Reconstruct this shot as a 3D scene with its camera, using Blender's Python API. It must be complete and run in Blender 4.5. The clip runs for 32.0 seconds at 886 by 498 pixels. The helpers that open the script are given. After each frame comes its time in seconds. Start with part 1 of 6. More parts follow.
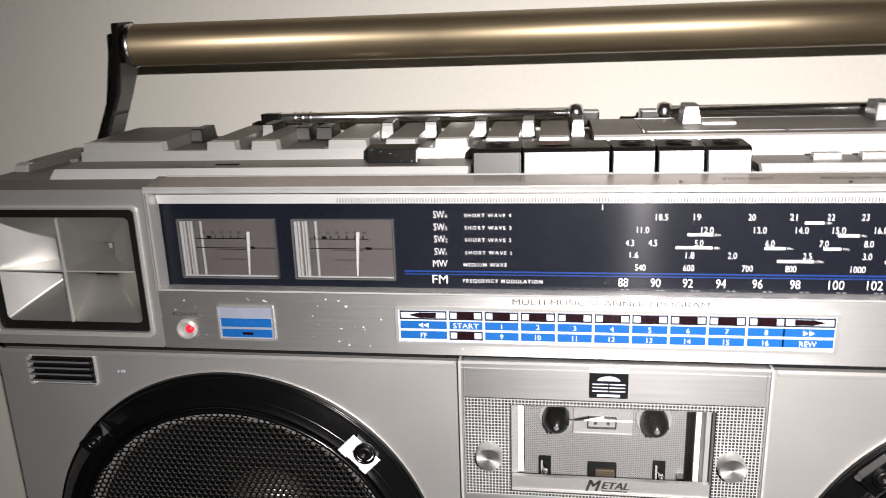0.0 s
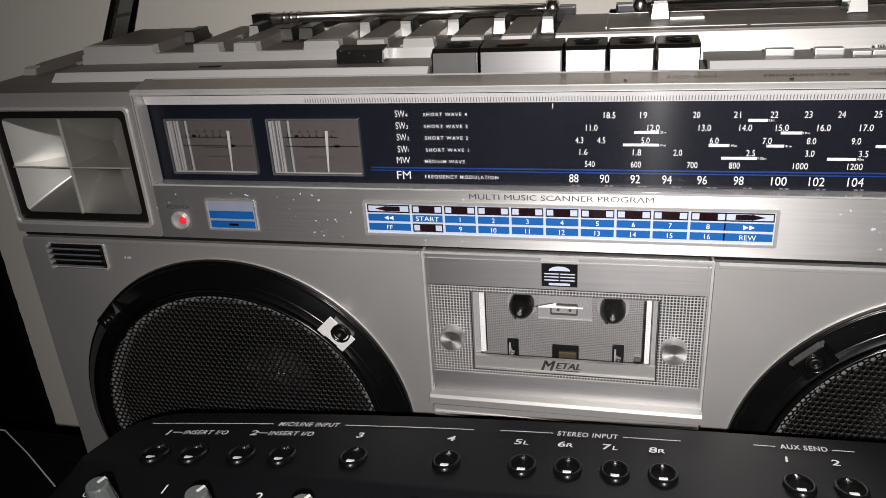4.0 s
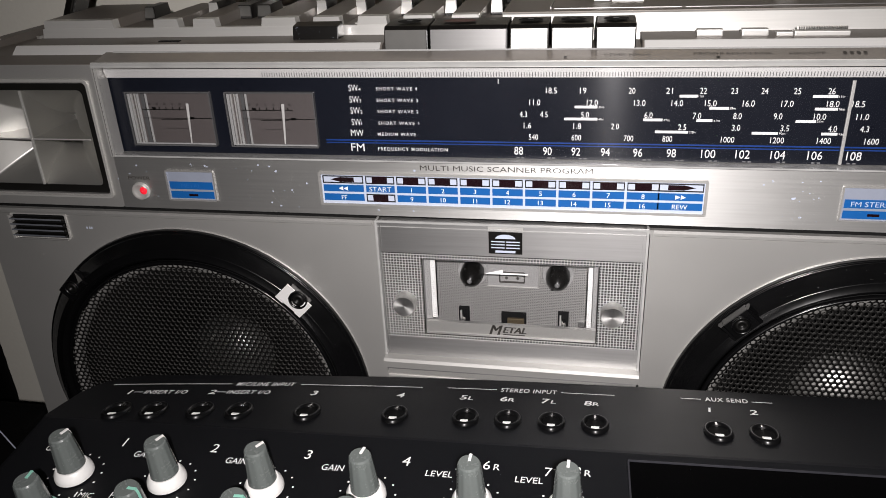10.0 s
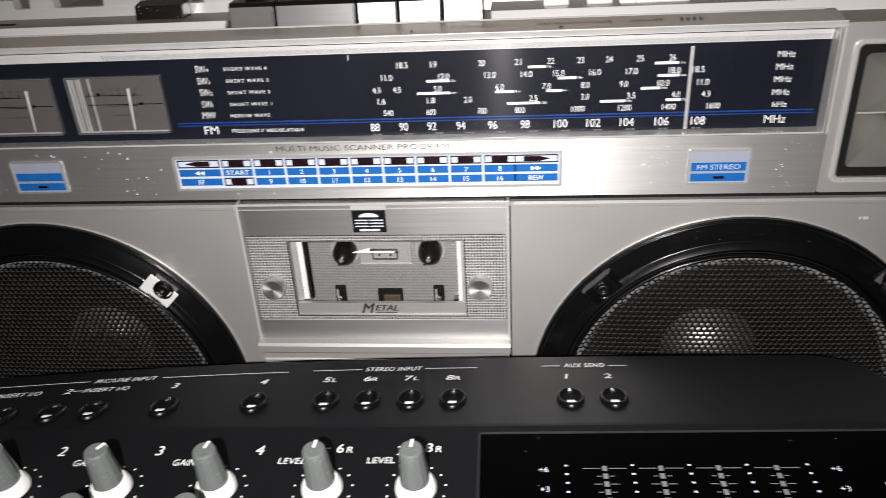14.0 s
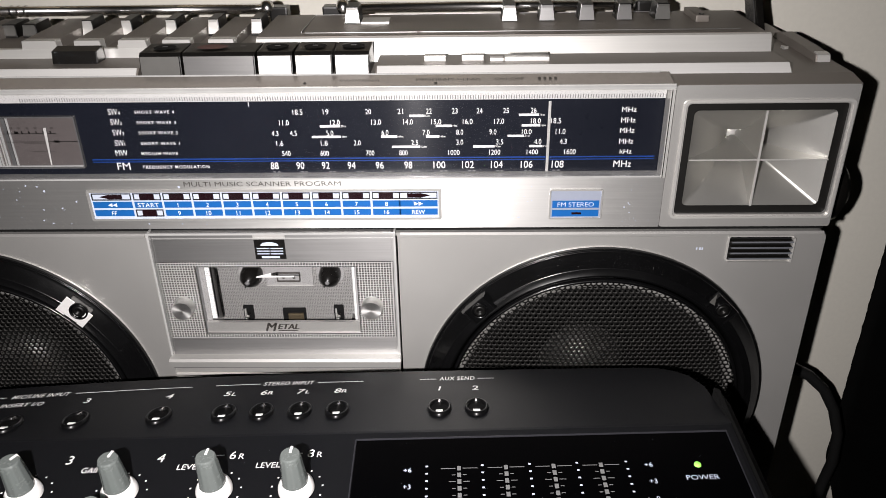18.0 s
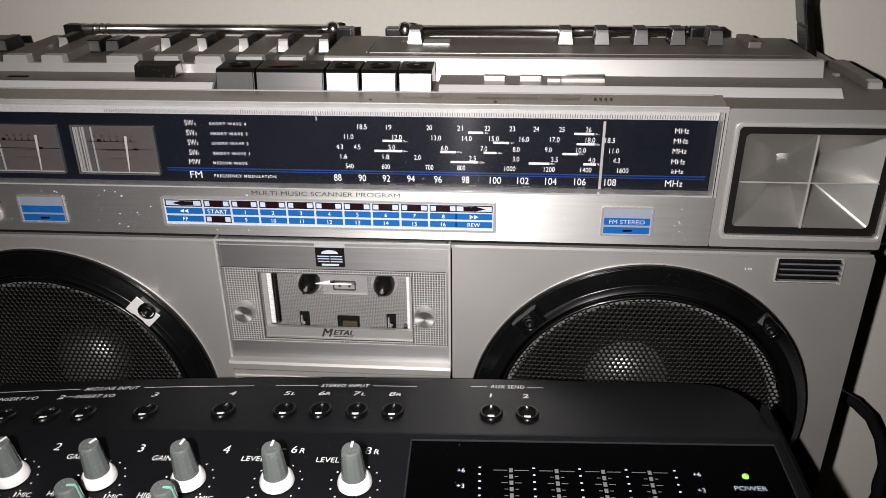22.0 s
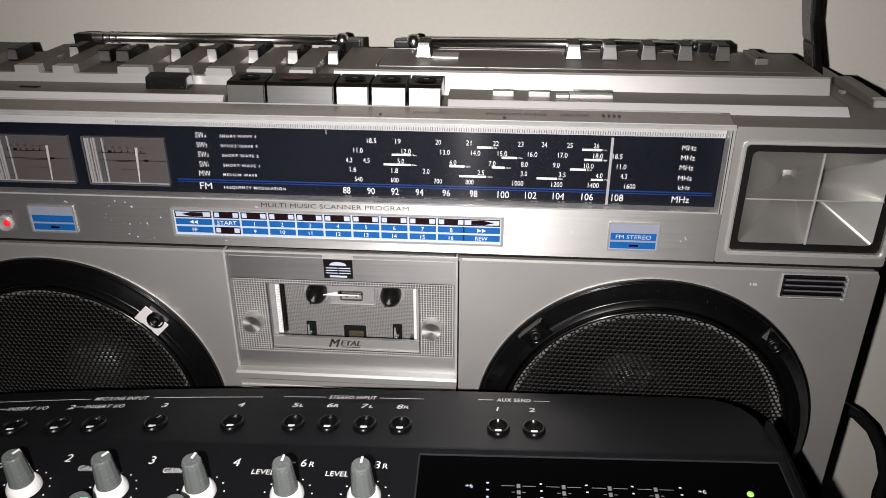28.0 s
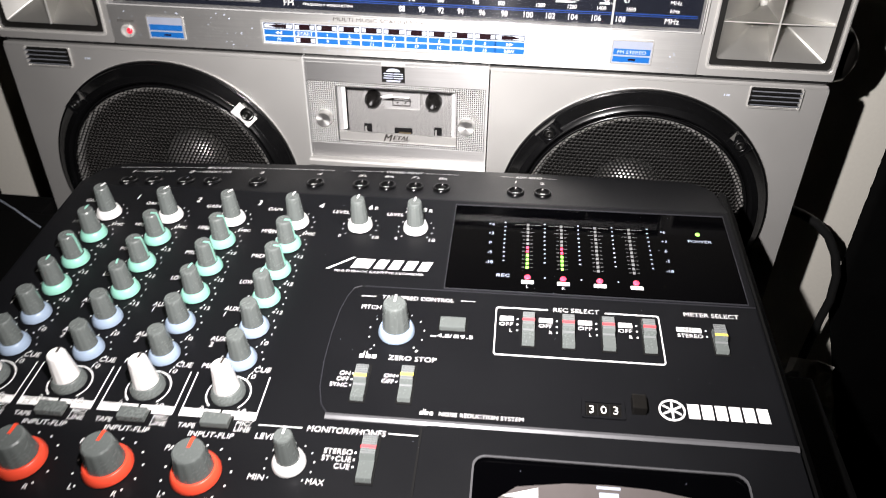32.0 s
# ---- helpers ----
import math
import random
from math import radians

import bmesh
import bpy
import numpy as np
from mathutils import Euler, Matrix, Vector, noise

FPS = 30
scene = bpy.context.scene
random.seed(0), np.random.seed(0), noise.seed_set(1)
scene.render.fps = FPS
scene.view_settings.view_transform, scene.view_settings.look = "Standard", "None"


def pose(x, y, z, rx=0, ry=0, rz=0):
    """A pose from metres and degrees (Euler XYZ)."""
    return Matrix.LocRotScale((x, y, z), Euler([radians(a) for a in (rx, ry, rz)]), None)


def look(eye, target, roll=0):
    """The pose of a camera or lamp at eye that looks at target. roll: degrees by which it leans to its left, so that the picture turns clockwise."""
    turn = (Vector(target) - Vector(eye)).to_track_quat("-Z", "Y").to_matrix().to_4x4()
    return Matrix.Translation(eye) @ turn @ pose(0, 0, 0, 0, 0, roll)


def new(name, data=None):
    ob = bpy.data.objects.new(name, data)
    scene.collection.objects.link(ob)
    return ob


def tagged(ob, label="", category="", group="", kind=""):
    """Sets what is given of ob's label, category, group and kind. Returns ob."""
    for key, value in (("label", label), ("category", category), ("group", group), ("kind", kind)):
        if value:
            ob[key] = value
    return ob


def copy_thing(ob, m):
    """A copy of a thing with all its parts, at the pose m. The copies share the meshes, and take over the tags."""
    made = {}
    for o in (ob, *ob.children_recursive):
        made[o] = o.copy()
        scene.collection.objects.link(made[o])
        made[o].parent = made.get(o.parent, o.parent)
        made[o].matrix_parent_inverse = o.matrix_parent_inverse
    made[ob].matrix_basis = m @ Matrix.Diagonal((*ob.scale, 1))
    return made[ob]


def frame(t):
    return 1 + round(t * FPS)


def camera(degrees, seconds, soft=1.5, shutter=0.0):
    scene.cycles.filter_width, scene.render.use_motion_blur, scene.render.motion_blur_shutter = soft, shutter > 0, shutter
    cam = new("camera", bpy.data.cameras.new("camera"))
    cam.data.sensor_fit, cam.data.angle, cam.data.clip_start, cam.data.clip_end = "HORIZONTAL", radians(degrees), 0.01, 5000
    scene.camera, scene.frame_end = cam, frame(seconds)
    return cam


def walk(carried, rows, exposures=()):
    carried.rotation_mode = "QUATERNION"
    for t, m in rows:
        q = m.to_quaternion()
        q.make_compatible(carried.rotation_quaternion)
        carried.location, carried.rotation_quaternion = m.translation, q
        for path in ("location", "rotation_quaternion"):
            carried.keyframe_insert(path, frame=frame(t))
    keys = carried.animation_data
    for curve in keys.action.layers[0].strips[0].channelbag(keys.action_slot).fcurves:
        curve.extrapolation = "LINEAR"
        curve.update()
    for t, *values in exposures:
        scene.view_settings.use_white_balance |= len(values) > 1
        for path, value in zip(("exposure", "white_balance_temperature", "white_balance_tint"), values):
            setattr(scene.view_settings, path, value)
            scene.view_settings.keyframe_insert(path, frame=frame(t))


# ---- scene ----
cam = camera(60.18, 32.0, soft=0.5, shutter=0.3)
EXPOSURES = [(0.0, 0.48), (0.6, -0.08), (1.0, -0.58), (2.5, -0.58), (4.0, -0.39), (7.0, -0.26), (10.0, -0.34), (12.0, -0.32), (13.0, -0.22), (14.0, -0.08), (15.5, -0.03), (17.5, 0.02), (20.5, -0.02), (21.7, -0.27), (23.0, -0.32), (25.0, -0.29), (29.0, -0.29), (30.0, -0.26), (31.0, 0.30), (32.0, 0.70)]
PATH = [
    (0, (-0.0284, -0.3558, 0.4193), (-0.1722, 0.5950, 0.1450), -1.95),
    (0.5, (-0.0073, -0.3397, 0.4068), (-0.1480, 0.6118, 0.1334), -5.66),
    (1, (0.0158, -0.3280, 0.4104), (-0.1862, 0.5968, 0.0879), -4.96),
    (1.5, (0.0056, -0.3488, 0.4170), (-0.1402, 0.5831, 0.0847), -2.63),
    (2, (0.0279, -0.3481, 0.4202), (-0.1793, 0.5630, 0.0640), -3.23),
    (2.5, (0.0227, -0.3561, 0.4129), (-0.1785, 0.5575, 0.0597), -2.48),
    (3, (0.0227, -0.3534, 0.4187), (-0.1931, 0.5503, 0.0489), -2.50),
    (3.5, (0.0247, -0.3583, 0.4149), (-0.1934, 0.5396, 0.0325), -3.02),
    (4, (0.0288, -0.3695, 0.4281), (-0.1951, 0.5168, 0.0226), -3.75),
    (4.5, (0.0328, -0.3788, 0.4195), (-0.1852, 0.5127, 0.0224), -3.43),
    (6.5, (0.0378, -0.3797, 0.4228), (-0.1909, 0.5073, 0.0216), -4.70),
    (7, (0.0390, -0.3785, 0.4302), (-0.1805, 0.5065, 0.0197), -4.31),
    (7.5, (0.0414, -0.3771, 0.4251), (-0.1678, 0.5113, 0.0166), -4.04),
    (8, (0.0406, -0.3750, 0.4235), (-0.1499, 0.5118, 0.0024), -3.48),
    (8.5, (0.0425, -0.3792, 0.4227), (-0.1492, 0.5100, 0.0072), -3.23),
    (9, (0.0431, -0.3860, 0.4287), (-0.1429, 0.4978, -0.0005), -2.75),
    (9.5, (0.0436, -0.3902, 0.4258), (-0.1407, 0.4976, 0.0040), -2.64),
    (10, (0.0436, -0.3896, 0.4268), (-0.1414, 0.4974, 0.0037), -2.66),
    (10.5, (0.0444, -0.3900, 0.4284), (-0.1362, 0.4971, 0.0035), -2.67),
    (11, (0.0434, -0.3914, 0.4282), (-0.1382, 0.4966, 0.0059), -2.58),
    (11.5, (0.0417, -0.3887, 0.4276), (-0.1350, 0.4984, 0.0011), -2.37),
    (12, (0.0418, -0.3872, 0.4283), (-0.1355, 0.4977, -0.0024), -2.54),
    (12.5, (0.0431, -0.3933, 0.4292), (-0.1379, 0.4933, 0.0036), -2.73),
    (13, (0.0414, -0.3895, 0.4305), (-0.1403, 0.4901, -0.0091), -2.74),
    (13.5, (0.0426, -0.3861, 0.4276), (-0.1243, 0.4957, -0.0134), -3.21),
    (14, (0.0810, -0.3793, 0.4291), (-0.0175, 0.5004, -0.0363), -3.31),
    (14.5, (0.1085, -0.3726, 0.4250), (0.0237, 0.5164, -0.0250), -3.45),
    (15, (0.1118, -0.3673, 0.4274), (0.0217, 0.5189, -0.0271), -3.42),
    (15.5, (0.1384, -0.3681, 0.4463), (0.0435, 0.4848, -0.0670), -4.38),
    (17.5, (0.1157, -0.4198, 0.4642), (0.0980, 0.4679, 0.0041), -1.13),
    (18, (0.1153, -0.4164, 0.4638), (0.0926, 0.4693, 0.0002), -0.90),
    (18.5, (0.1163, -0.4165, 0.4627), (0.0940, 0.4698, 0.0001), -0.94),
    (19, (0.1195, -0.4172, 0.4591), (0.0966, 0.4685, -0.0047), -0.94),
    (19.5, (0.1169, -0.4167, 0.4576), (0.1236, 0.4854, 0.0261), 1.92),
    (20, (0.1179, -0.4213, 0.4606), (0.1213, 0.4785, 0.0243), 1.36),
    (20.5, (0.1155, -0.4227, 0.4599), (0.1221, 0.4780, 0.0256), 1.32),
    (21, (0.1169, -0.4237, 0.4624), (0.1088, 0.4792, 0.0327), 1.00),
    (21.5, (0.1033, -0.4341, 0.4642), (0.0354, 0.4654, 0.0325), -0.68),
    (22, (0.1044, -0.4353, 0.4646), (0.0355, 0.4628, 0.0302), -0.50),
    (22.5, (0.0997, -0.4328, 0.4660), (0.0268, 0.4620, 0.0256), -0.07),
    (23, (0.1020, -0.4324, 0.4672), (0.0324, 0.4635, 0.0285), -0.14),
    (23.5, (0.1010, -0.4345, 0.4676), (0.0395, 0.4621, 0.0290), -0.22),
    (24, (0.1040, -0.4418, 0.4658), (0.0463, 0.4588, 0.0351), -0.26),
    (24.5, (0.1047, -0.4409, 0.4696), (0.0474, 0.4593, 0.0379), -0.32),
    (25, (0.0970, -0.4429, 0.4701), (0.0300, 0.4562, 0.0374), -0.11),
    (25.5, (0.1019, -0.4426, 0.4692), (0.0333, 0.4582, 0.0404), -0.08),
    (27.5, (0.0998, -0.4413, 0.4677), (0.0275, 0.4635, 0.0481), 0.08),
    (28, (0.0991, -0.4348, 0.4748), (0.0313, 0.4621, 0.0379), -0.00),
    (28.5, (0.1022, -0.4353, 0.4710), (0.0415, 0.4633, 0.0363), -0.06),
    (29, (0.0941, -0.4338, 0.4671), (0.0255, 0.4649, 0.0340), 0.36),
    (29.5, (0.0953, -0.4320, 0.4674), (0.0411, 0.4590, 0.0166), 0.37),
    (30, (0.0920, -0.4692, 0.4503), (0.0234, 0.4261, 0.0101), 0.05),
    (30.5, (0.0983, -0.5129, 0.4280), (0.0195, 0.3660, -0.0423), -1.03),
    (31, (0.1070, -0.5303, 0.4363), (0.0204, 0.3420, -0.0450), -0.34),
    (31.5, (0.1066, -0.5473, 0.4642), (0.0364, 0.3030, -0.0575), -0.10),
    (32, (0.1067, -0.5776, 0.4904), (0.0135, 0.2323, -0.0888), 0.65),
]
walk(cam, [(t, look(eye, target, roll)) for t, eye, target, roll in PATH], EXPOSURES)

# ---- light: the torch beside the lens in a dark room ----
world = bpy.data.worlds.new("world")
scene.world = world
world.use_nodes = True
world.node_tree.nodes["Background"].inputs[0].default_value = (0.9, 0.52, 0.36, 1)
world.node_tree.nodes["Background"].inputs[1].default_value = 0.012
torch_data = bpy.data.lights.new("torch", "AREA")
torch_data.shape, torch_data.size = "DISK", 0.007
torch_data.spread = radians(116)
torch_data.energy, torch_data.color = 2.38, (1.0, 0.950, 0.945)
torch = new("torch", torch_data)
torch.matrix_world = look((0.064, -0.458, 0.474), (0.056, 0.0, 0.212))


# ---- materials ----
def mat(name, color, rough=0.5, metal=0.0, grain=0.0, grain_size=400.0, vary=0.0, vary_size=25.0, bump=0.0, stretch=(1, 1, 1),
        aniso=0.0, coat=0.0, emit=0.0, spec=0.5, alpha=None):
    """A surface with colour and roughness that vary at two scales, and fine relief."""
    m = bpy.data.materials.new(name)
    m.use_nodes = True
    n, ln = m.node_tree.nodes, m.node_tree.links
    b = n["Principled BSDF"]
    b.inputs["Base Color"].default_value = (*color, 1)
    b.inputs["Roughness"].default_value, b.inputs["Metallic"].default_value = rough, metal
    b.inputs["Specular IOR Level"].default_value = spec
    b.inputs["Coat Weight"].default_value, b.inputs["Coat Roughness"].default_value = coat, 0.05
    if emit:
        b.inputs["Emission Color"].default_value, b.inputs["Emission Strength"].default_value = (*color, 1), emit
    if aniso:
        b.inputs["Anisotropic"].default_value = aniso
        tangent = n.new("ShaderNodeCombineXYZ")
        tangent.inputs[2].default_value = 1.0
        ln.new(tangent.outputs[0], b.inputs["Tangent"])
    if grain or vary or bump:
        co = n.new("ShaderNodeTexCoord")
        mp = n.new("ShaderNodeMapping")
        mp.inputs["Scale"].default_value = stretch
        ln.new(co.outputs["Object"], mp.inputs["Vector"])
        fine, wide = n.new("ShaderNodeTexNoise"), n.new("ShaderNodeTexNoise")
        fine.inputs["Scale"].default_value, fine.inputs["Detail"].default_value = grain_size, 4
        wide.inputs["Scale"].default_value, wide.inputs["Detail"].default_value = vary_size, 5
        ln.new(mp.outputs[0], fine.inputs["Vector"])
        ln.new(co.outputs["Object"], wide.inputs["Vector"])
        mix = n.new("ShaderNodeMath")
        mix.operation = "MULTIPLY_ADD"
        ln.new(fine.outputs[0], mix.inputs[0])
        mix.inputs[1].default_value = 2 * grain
        mix.inputs[2].default_value = 1 - grain
        mix2 = n.new("ShaderNodeMath")
        mix2.operation = "MULTIPLY_ADD"
        ln.new(wide.outputs[0], mix2.inputs[0])
        mix2.inputs[1].default_value, mix2.inputs[2].default_value = 2 * vary, 1 - vary
        both = n.new("ShaderNodeMath")
        both.operation = "MULTIPLY"
        ln.new(mix.outputs[0], both.inputs[0])
        ln.new(mix2.outputs[0], both.inputs[1])
        tint = n.new("ShaderNodeVectorMath")
        tint.operation = "SCALE"
        tint.inputs[0].default_value = color
        ln.new(both.outputs[0], tint.inputs["Scale"])
        ln.new(tint.outputs[0], b.inputs["Base Color"])
        ro = n.new("ShaderNodeMath")
        ro.operation = "MULTIPLY"
        ro.use_clamp = True
        ln.new(both.outputs[0], ro.inputs[0])
        ro.inputs[1].default_value = rough
        ln.new(ro.outputs[0], b.inputs["Roughness"])
        if bump:
            bp = n.new("ShaderNodeBump")
            bp.inputs["Strength"].default_value, bp.inputs["Distance"].default_value = bump, 0.0003
            ln.new(fine.outputs[0], bp.inputs["Height"])
            ln.new(bp.outputs[0], b.inputs["Normal"])
    return m


def glass(name, color=(1, 1, 1), rough=0.02, gloss=0.06):
    """A thin clear pane: see-through, with a faint brushed sheen."""
    m = bpy.data.materials.new(name)
    m.use_nodes = True
    n, ln = m.node_tree.nodes, m.node_tree.links
    n.remove(n["Principled BSDF"])
    clear, shine, mix = n.new("ShaderNodeBsdfTransparent"), n.new("ShaderNodeBsdfAnisotropic"), n.new("ShaderNodeMixShader")
    clear.inputs["Color"].default_value = (*color, 1)
    shine.inputs["Roughness"].default_value = rough
    shine.inputs["Anisotropy"].default_value = 0.7
    up = n.new("ShaderNodeCombineXYZ")
    up.inputs[0].default_value = 1.0
    ln.new(up.outputs[0], shine.inputs["Tangent"])
    shine.inputs["Color"].default_value = (1, 1, 1, 1)
    mix.inputs[0].default_value = gloss
    ln.new(clear.outputs[0], mix.inputs[1])
    ln.new(shine.outputs[0], mix.inputs[2])
    ln.new(mix.outputs[0], n["Material Output"].inputs[0])
    return m


SILVER = mat("silver_paint", (0.52, 0.512, 0.492), 0.45, 0.70, grain=0.14, grain_size=1800, vary=0.10, vary_size=14, bump=0.11)
BRUSHED = mat("brushed_aluminium", (0.58, 0.575, 0.56), 0.50, 0.85, grain=0.10, grain_size=900, vary=0.05, vary_size=30, bump=0.08, stretch=(0.02, 1, 1), aniso=0.75)
TRIM = mat("bright_aluminium", (0.66, 0.65, 0.62), 0.38, 0.55, grain=0.06, grain_size=900, vary=0.05, stretch=(0.02, 1, 1))
DECK = mat("brown_grey_deck_paint", (0.195, 0.175, 0.155), 0.46, 0.35, grain=0.12, grain_size=1500, vary=0.12, vary_size=30, bump=0.06)
CHROME = mat("chrome", (0.78, 0.77, 0.75), 0.22, 1.0, grain=0.08, grain_size=300, vary=0.1)
PEARL = mat("pearl_silver_horn", (0.52, 0.512, 0.485), 0.42, 0.88, grain=0.06, grain_size=1500, vary=0.05, vary_size=40)
BLACK = mat("black_plastic", (0.006, 0.0055, 0.005), 0.30, spec=0.4, grain=0.15, grain_size=900, vary=0.15, bump=0.04)
MATTE = mat("matte_black", (0.004, 0.004, 0.004), 0.8, spec=0.2, grain=0.2, grain_size=700, vary=0.2, bump=0.1)
CONE = mat("speaker_cone_paper", (0.005, 0.005, 0.005), 0.75, spec=0.2, grain=0.3, grain_size=500, vary=0.2, bump=0.2)
MESH = mat("black_perforated_steel", (0.011, 0.0107, 0.0102), 0.40, 0.6, grain=0.2, grain_size=600, vary=0.15)
DIAL = mat("dial_navy", (0.0080, 0.0094, 0.0148), 0.30, spec=0.3, grain=0.1, grain_size=300, vary=0.2, vary_size=20)
WHITE = mat("white_print", (0.80, 0.80, 0.78), 0.55, vary=0.05, vary_size=300)
DARKPRINT = mat("dark_print", (0.05, 0.045, 0.04), 0.5, vary=0.1, vary_size=200)
BLUE = mat("blue_print", (0.008, 0.100, 0.34), 0.35, vary=0.08, vary_size=150)
BLUELINE = mat("blue_dial_line", (0.006, 0.040, 0.20), 0.4, vary=0.1, vary_size=80)
CELL = mat("pale_display_print", (0.50, 0.55, 0.66), 0.35, vary=0.06, vary_size=150)
LEDOFF = mat("dark_led_window", (0.012, 0.004, 0.006), 0.15, vary=0.2, vary_size=200)
METER = mat("meter_face", (0.088, 0.076, 0.073), 0.5, grain=0.06, vary=0.08, vary_size=60)
EDGE = mat("smoky_meter_edge", (0.10, 0.10, 0.10), 0.12, vary=0.25, vary_size=70, coat=0.5)
LID = mat("smoked_cover_lid", (0.33, 0.30, 0.275), 0.24, 0.5, vary=0.2, vary_size=40, grain=0.1, grain_size=300, coat=0.3)
ACRYLIC = mat("clear_acrylic_edge", (0.36, 0.36, 0.35), 0.12, vary=0.25, vary_size=70, coat=0.5)
PANE = glass("clear_pane", (0.97, 0.97, 0.98), 0.15, 0.011)
RED = mat("red_led", (0.75, 0.015, 0.03), 0.2, emit=0.9, vary=0.05)
GREEN = mat("green_led", (0.28, 0.80, 0.10), 0.2, emit=0.8, vary=0.05)
REDLED = mat("lit_red_segment", (0.9, 0.05, 0.10), 0.2, emit=1.1, vary=0.05)
SEG = mat("unlit_segment", (0.15, 0.15, 0.15), 0.4, vary=0.1, vary_size=300)
GOLD = mat("bronze_anodised_bar", (0.27, 0.215, 0.135), 0.40, 0.85, grain=0.08, grain_size=900, vary=0.08, stretch=(0.03, 1, 1), bump=0.03)
WALL = mat("cream_wall_paint", (0.72, 0.695, 0.62), 0.85, grain=0.05, grain_size=250, vary=0.05, vary_size=6, bump=0.25)
CLOTH = mat("black_cabinet_paint", (0.0018, 0.0018, 0.0018), 0.7, spec=0.08, grain=0.2, grain_size=500, vary=0.2, bump=0.1)
DOORMETAL = mat("dark_brushed_door", (0.33, 0.326, 0.322), 0.44, 0.85, grain=0.09, grain_size=900, vary=0.06, vary_size=30, bump=0.06, stretch=(0.02, 1, 1), aniso=0.6)
WELL = mat("grey_well_metal", (0.40, 0.395, 0.385), 0.5, 0.4, grain=0.10, grain_size=1500, vary=0.06, vary_size=50)
RINGBLACK = mat("semi_gloss_black_ring", (0.0028, 0.0028, 0.0030), 0.21, spec=0.55, vary=0.25, vary_size=50, grain=0.12, grain_size=700)
PANELMAT = mat("black_textured_steel", (0.0036, 0.0038, 0.0047), 0.50, spec=0.20, grain=0.2, grain_size=2200, vary=0.15, vary_size=20, bump=0.12)
WINDOW = mat("smoked_window", (0.0006, 0.0006, 0.0008), 0.05, spec=0.05, vary=0.2, vary_size=20)
GREY = mat("grey_knob_plastic", (0.110, 0.122, 0.117), 0.27, grain=0.06, grain_size=800, vary=0.06, vary_size=90)
WHITEK = mat("white_knob_plastic", (0.72, 0.71, 0.69), 0.38, vary=0.05, vary_size=90, grain=0.03)
MINT = mat("mint_knob_plastic", (0.23, 0.50, 0.40), 0.38, vary=0.05, vary_size=90, grain=0.03)
PALEBLUE = mat("pale_blue_knob_plastic", (0.27, 0.34, 0.44), 0.38, vary=0.05, vary_size=90, grain=0.03)
ORANGE = mat("orange_red_knob_plastic", (0.80, 0.075, 0.035), 0.38, vary=0.05, vary_size=90, grain=0.03)
YELLOW = mat("yellow_print", (0.75, 0.55, 0.10), 0.4, vary=0.05)
PINK = mat("red_print", (0.75, 0.08, 0.09), 0.4, vary=0.05)
JACK = mat("black_socket_nut", (0.0030, 0.0030, 0.0032), 0.30, spec=0.25, vary=0.2, vary_size=300)
RUBBER = mat("black_cable_rubber", (0.012, 0.012, 0.012), 0.35, grain=0.1, vary=0.1)
FOIL = mat("white_plastic_wrap", (0.72, 0.70, 0.66), 0.3, vary=0.15, vary_size=60, grain=0.1)


# ---- mesh helpers ----
def part(name, bm, material, parent, label="", smooth=False):
    me = bpy.data.meshes.new(name)
    bm.to_mesh(me)
    bm.free()
    return part_mesh(name, me, material, parent, label, smooth)


def part_mesh(name, me, material, parent, label="", smooth=False):
    if not me.materials:
        me.materials.append(material)
    if smooth:
        me.shade_smooth()
    ob = new(name, me)
    ob.parent = parent
    if label:
        tagged(ob, label)
    return ob


def thing(name, label, category, group="", m=None, kind=""):
    ob = new(name)
    ob.empty_display_size = 0.02
    if m is not None:
        ob.matrix_world = m
    return tagged(ob, label, category, group, kind)


def box(x0, x1, y0, y1, z0, z1, bevel=0.0, bm=None, seg=2):
    own = bm is None
    b = bmesh.new()
    v = [b.verts.new((x, y, z)) for x in (x0, x1) for y in (y0, y1) for z in (z0, z1)]
    for f in ((0, 1, 3, 2), (4, 6, 7, 5), (0, 4, 5, 1), (2, 3, 7, 6), (0, 2, 6, 4), (1, 5, 7, 3)):
        b.faces.new([v[i] for i in f])
    if bevel:
        bmesh.ops.bevel(b, geom=b.edges[:], offset=bevel, segments=seg, profile=0.7, affect="EDGES")
    bmesh.ops.recalc_face_normals(b, faces=b.faces[:])
    if own:
        return b
    return merge(bm, b)


def merge(bm, other, m=None):
    if m is not None:
        bmesh.ops.transform(other, matrix=m, verts=other.verts[:])
    me = bpy.data.meshes.new("tmp")
    other.to_mesh(me)
    other.free()
    bm.from_mesh(me)
    bpy.data.meshes.remove(me)
    return bm


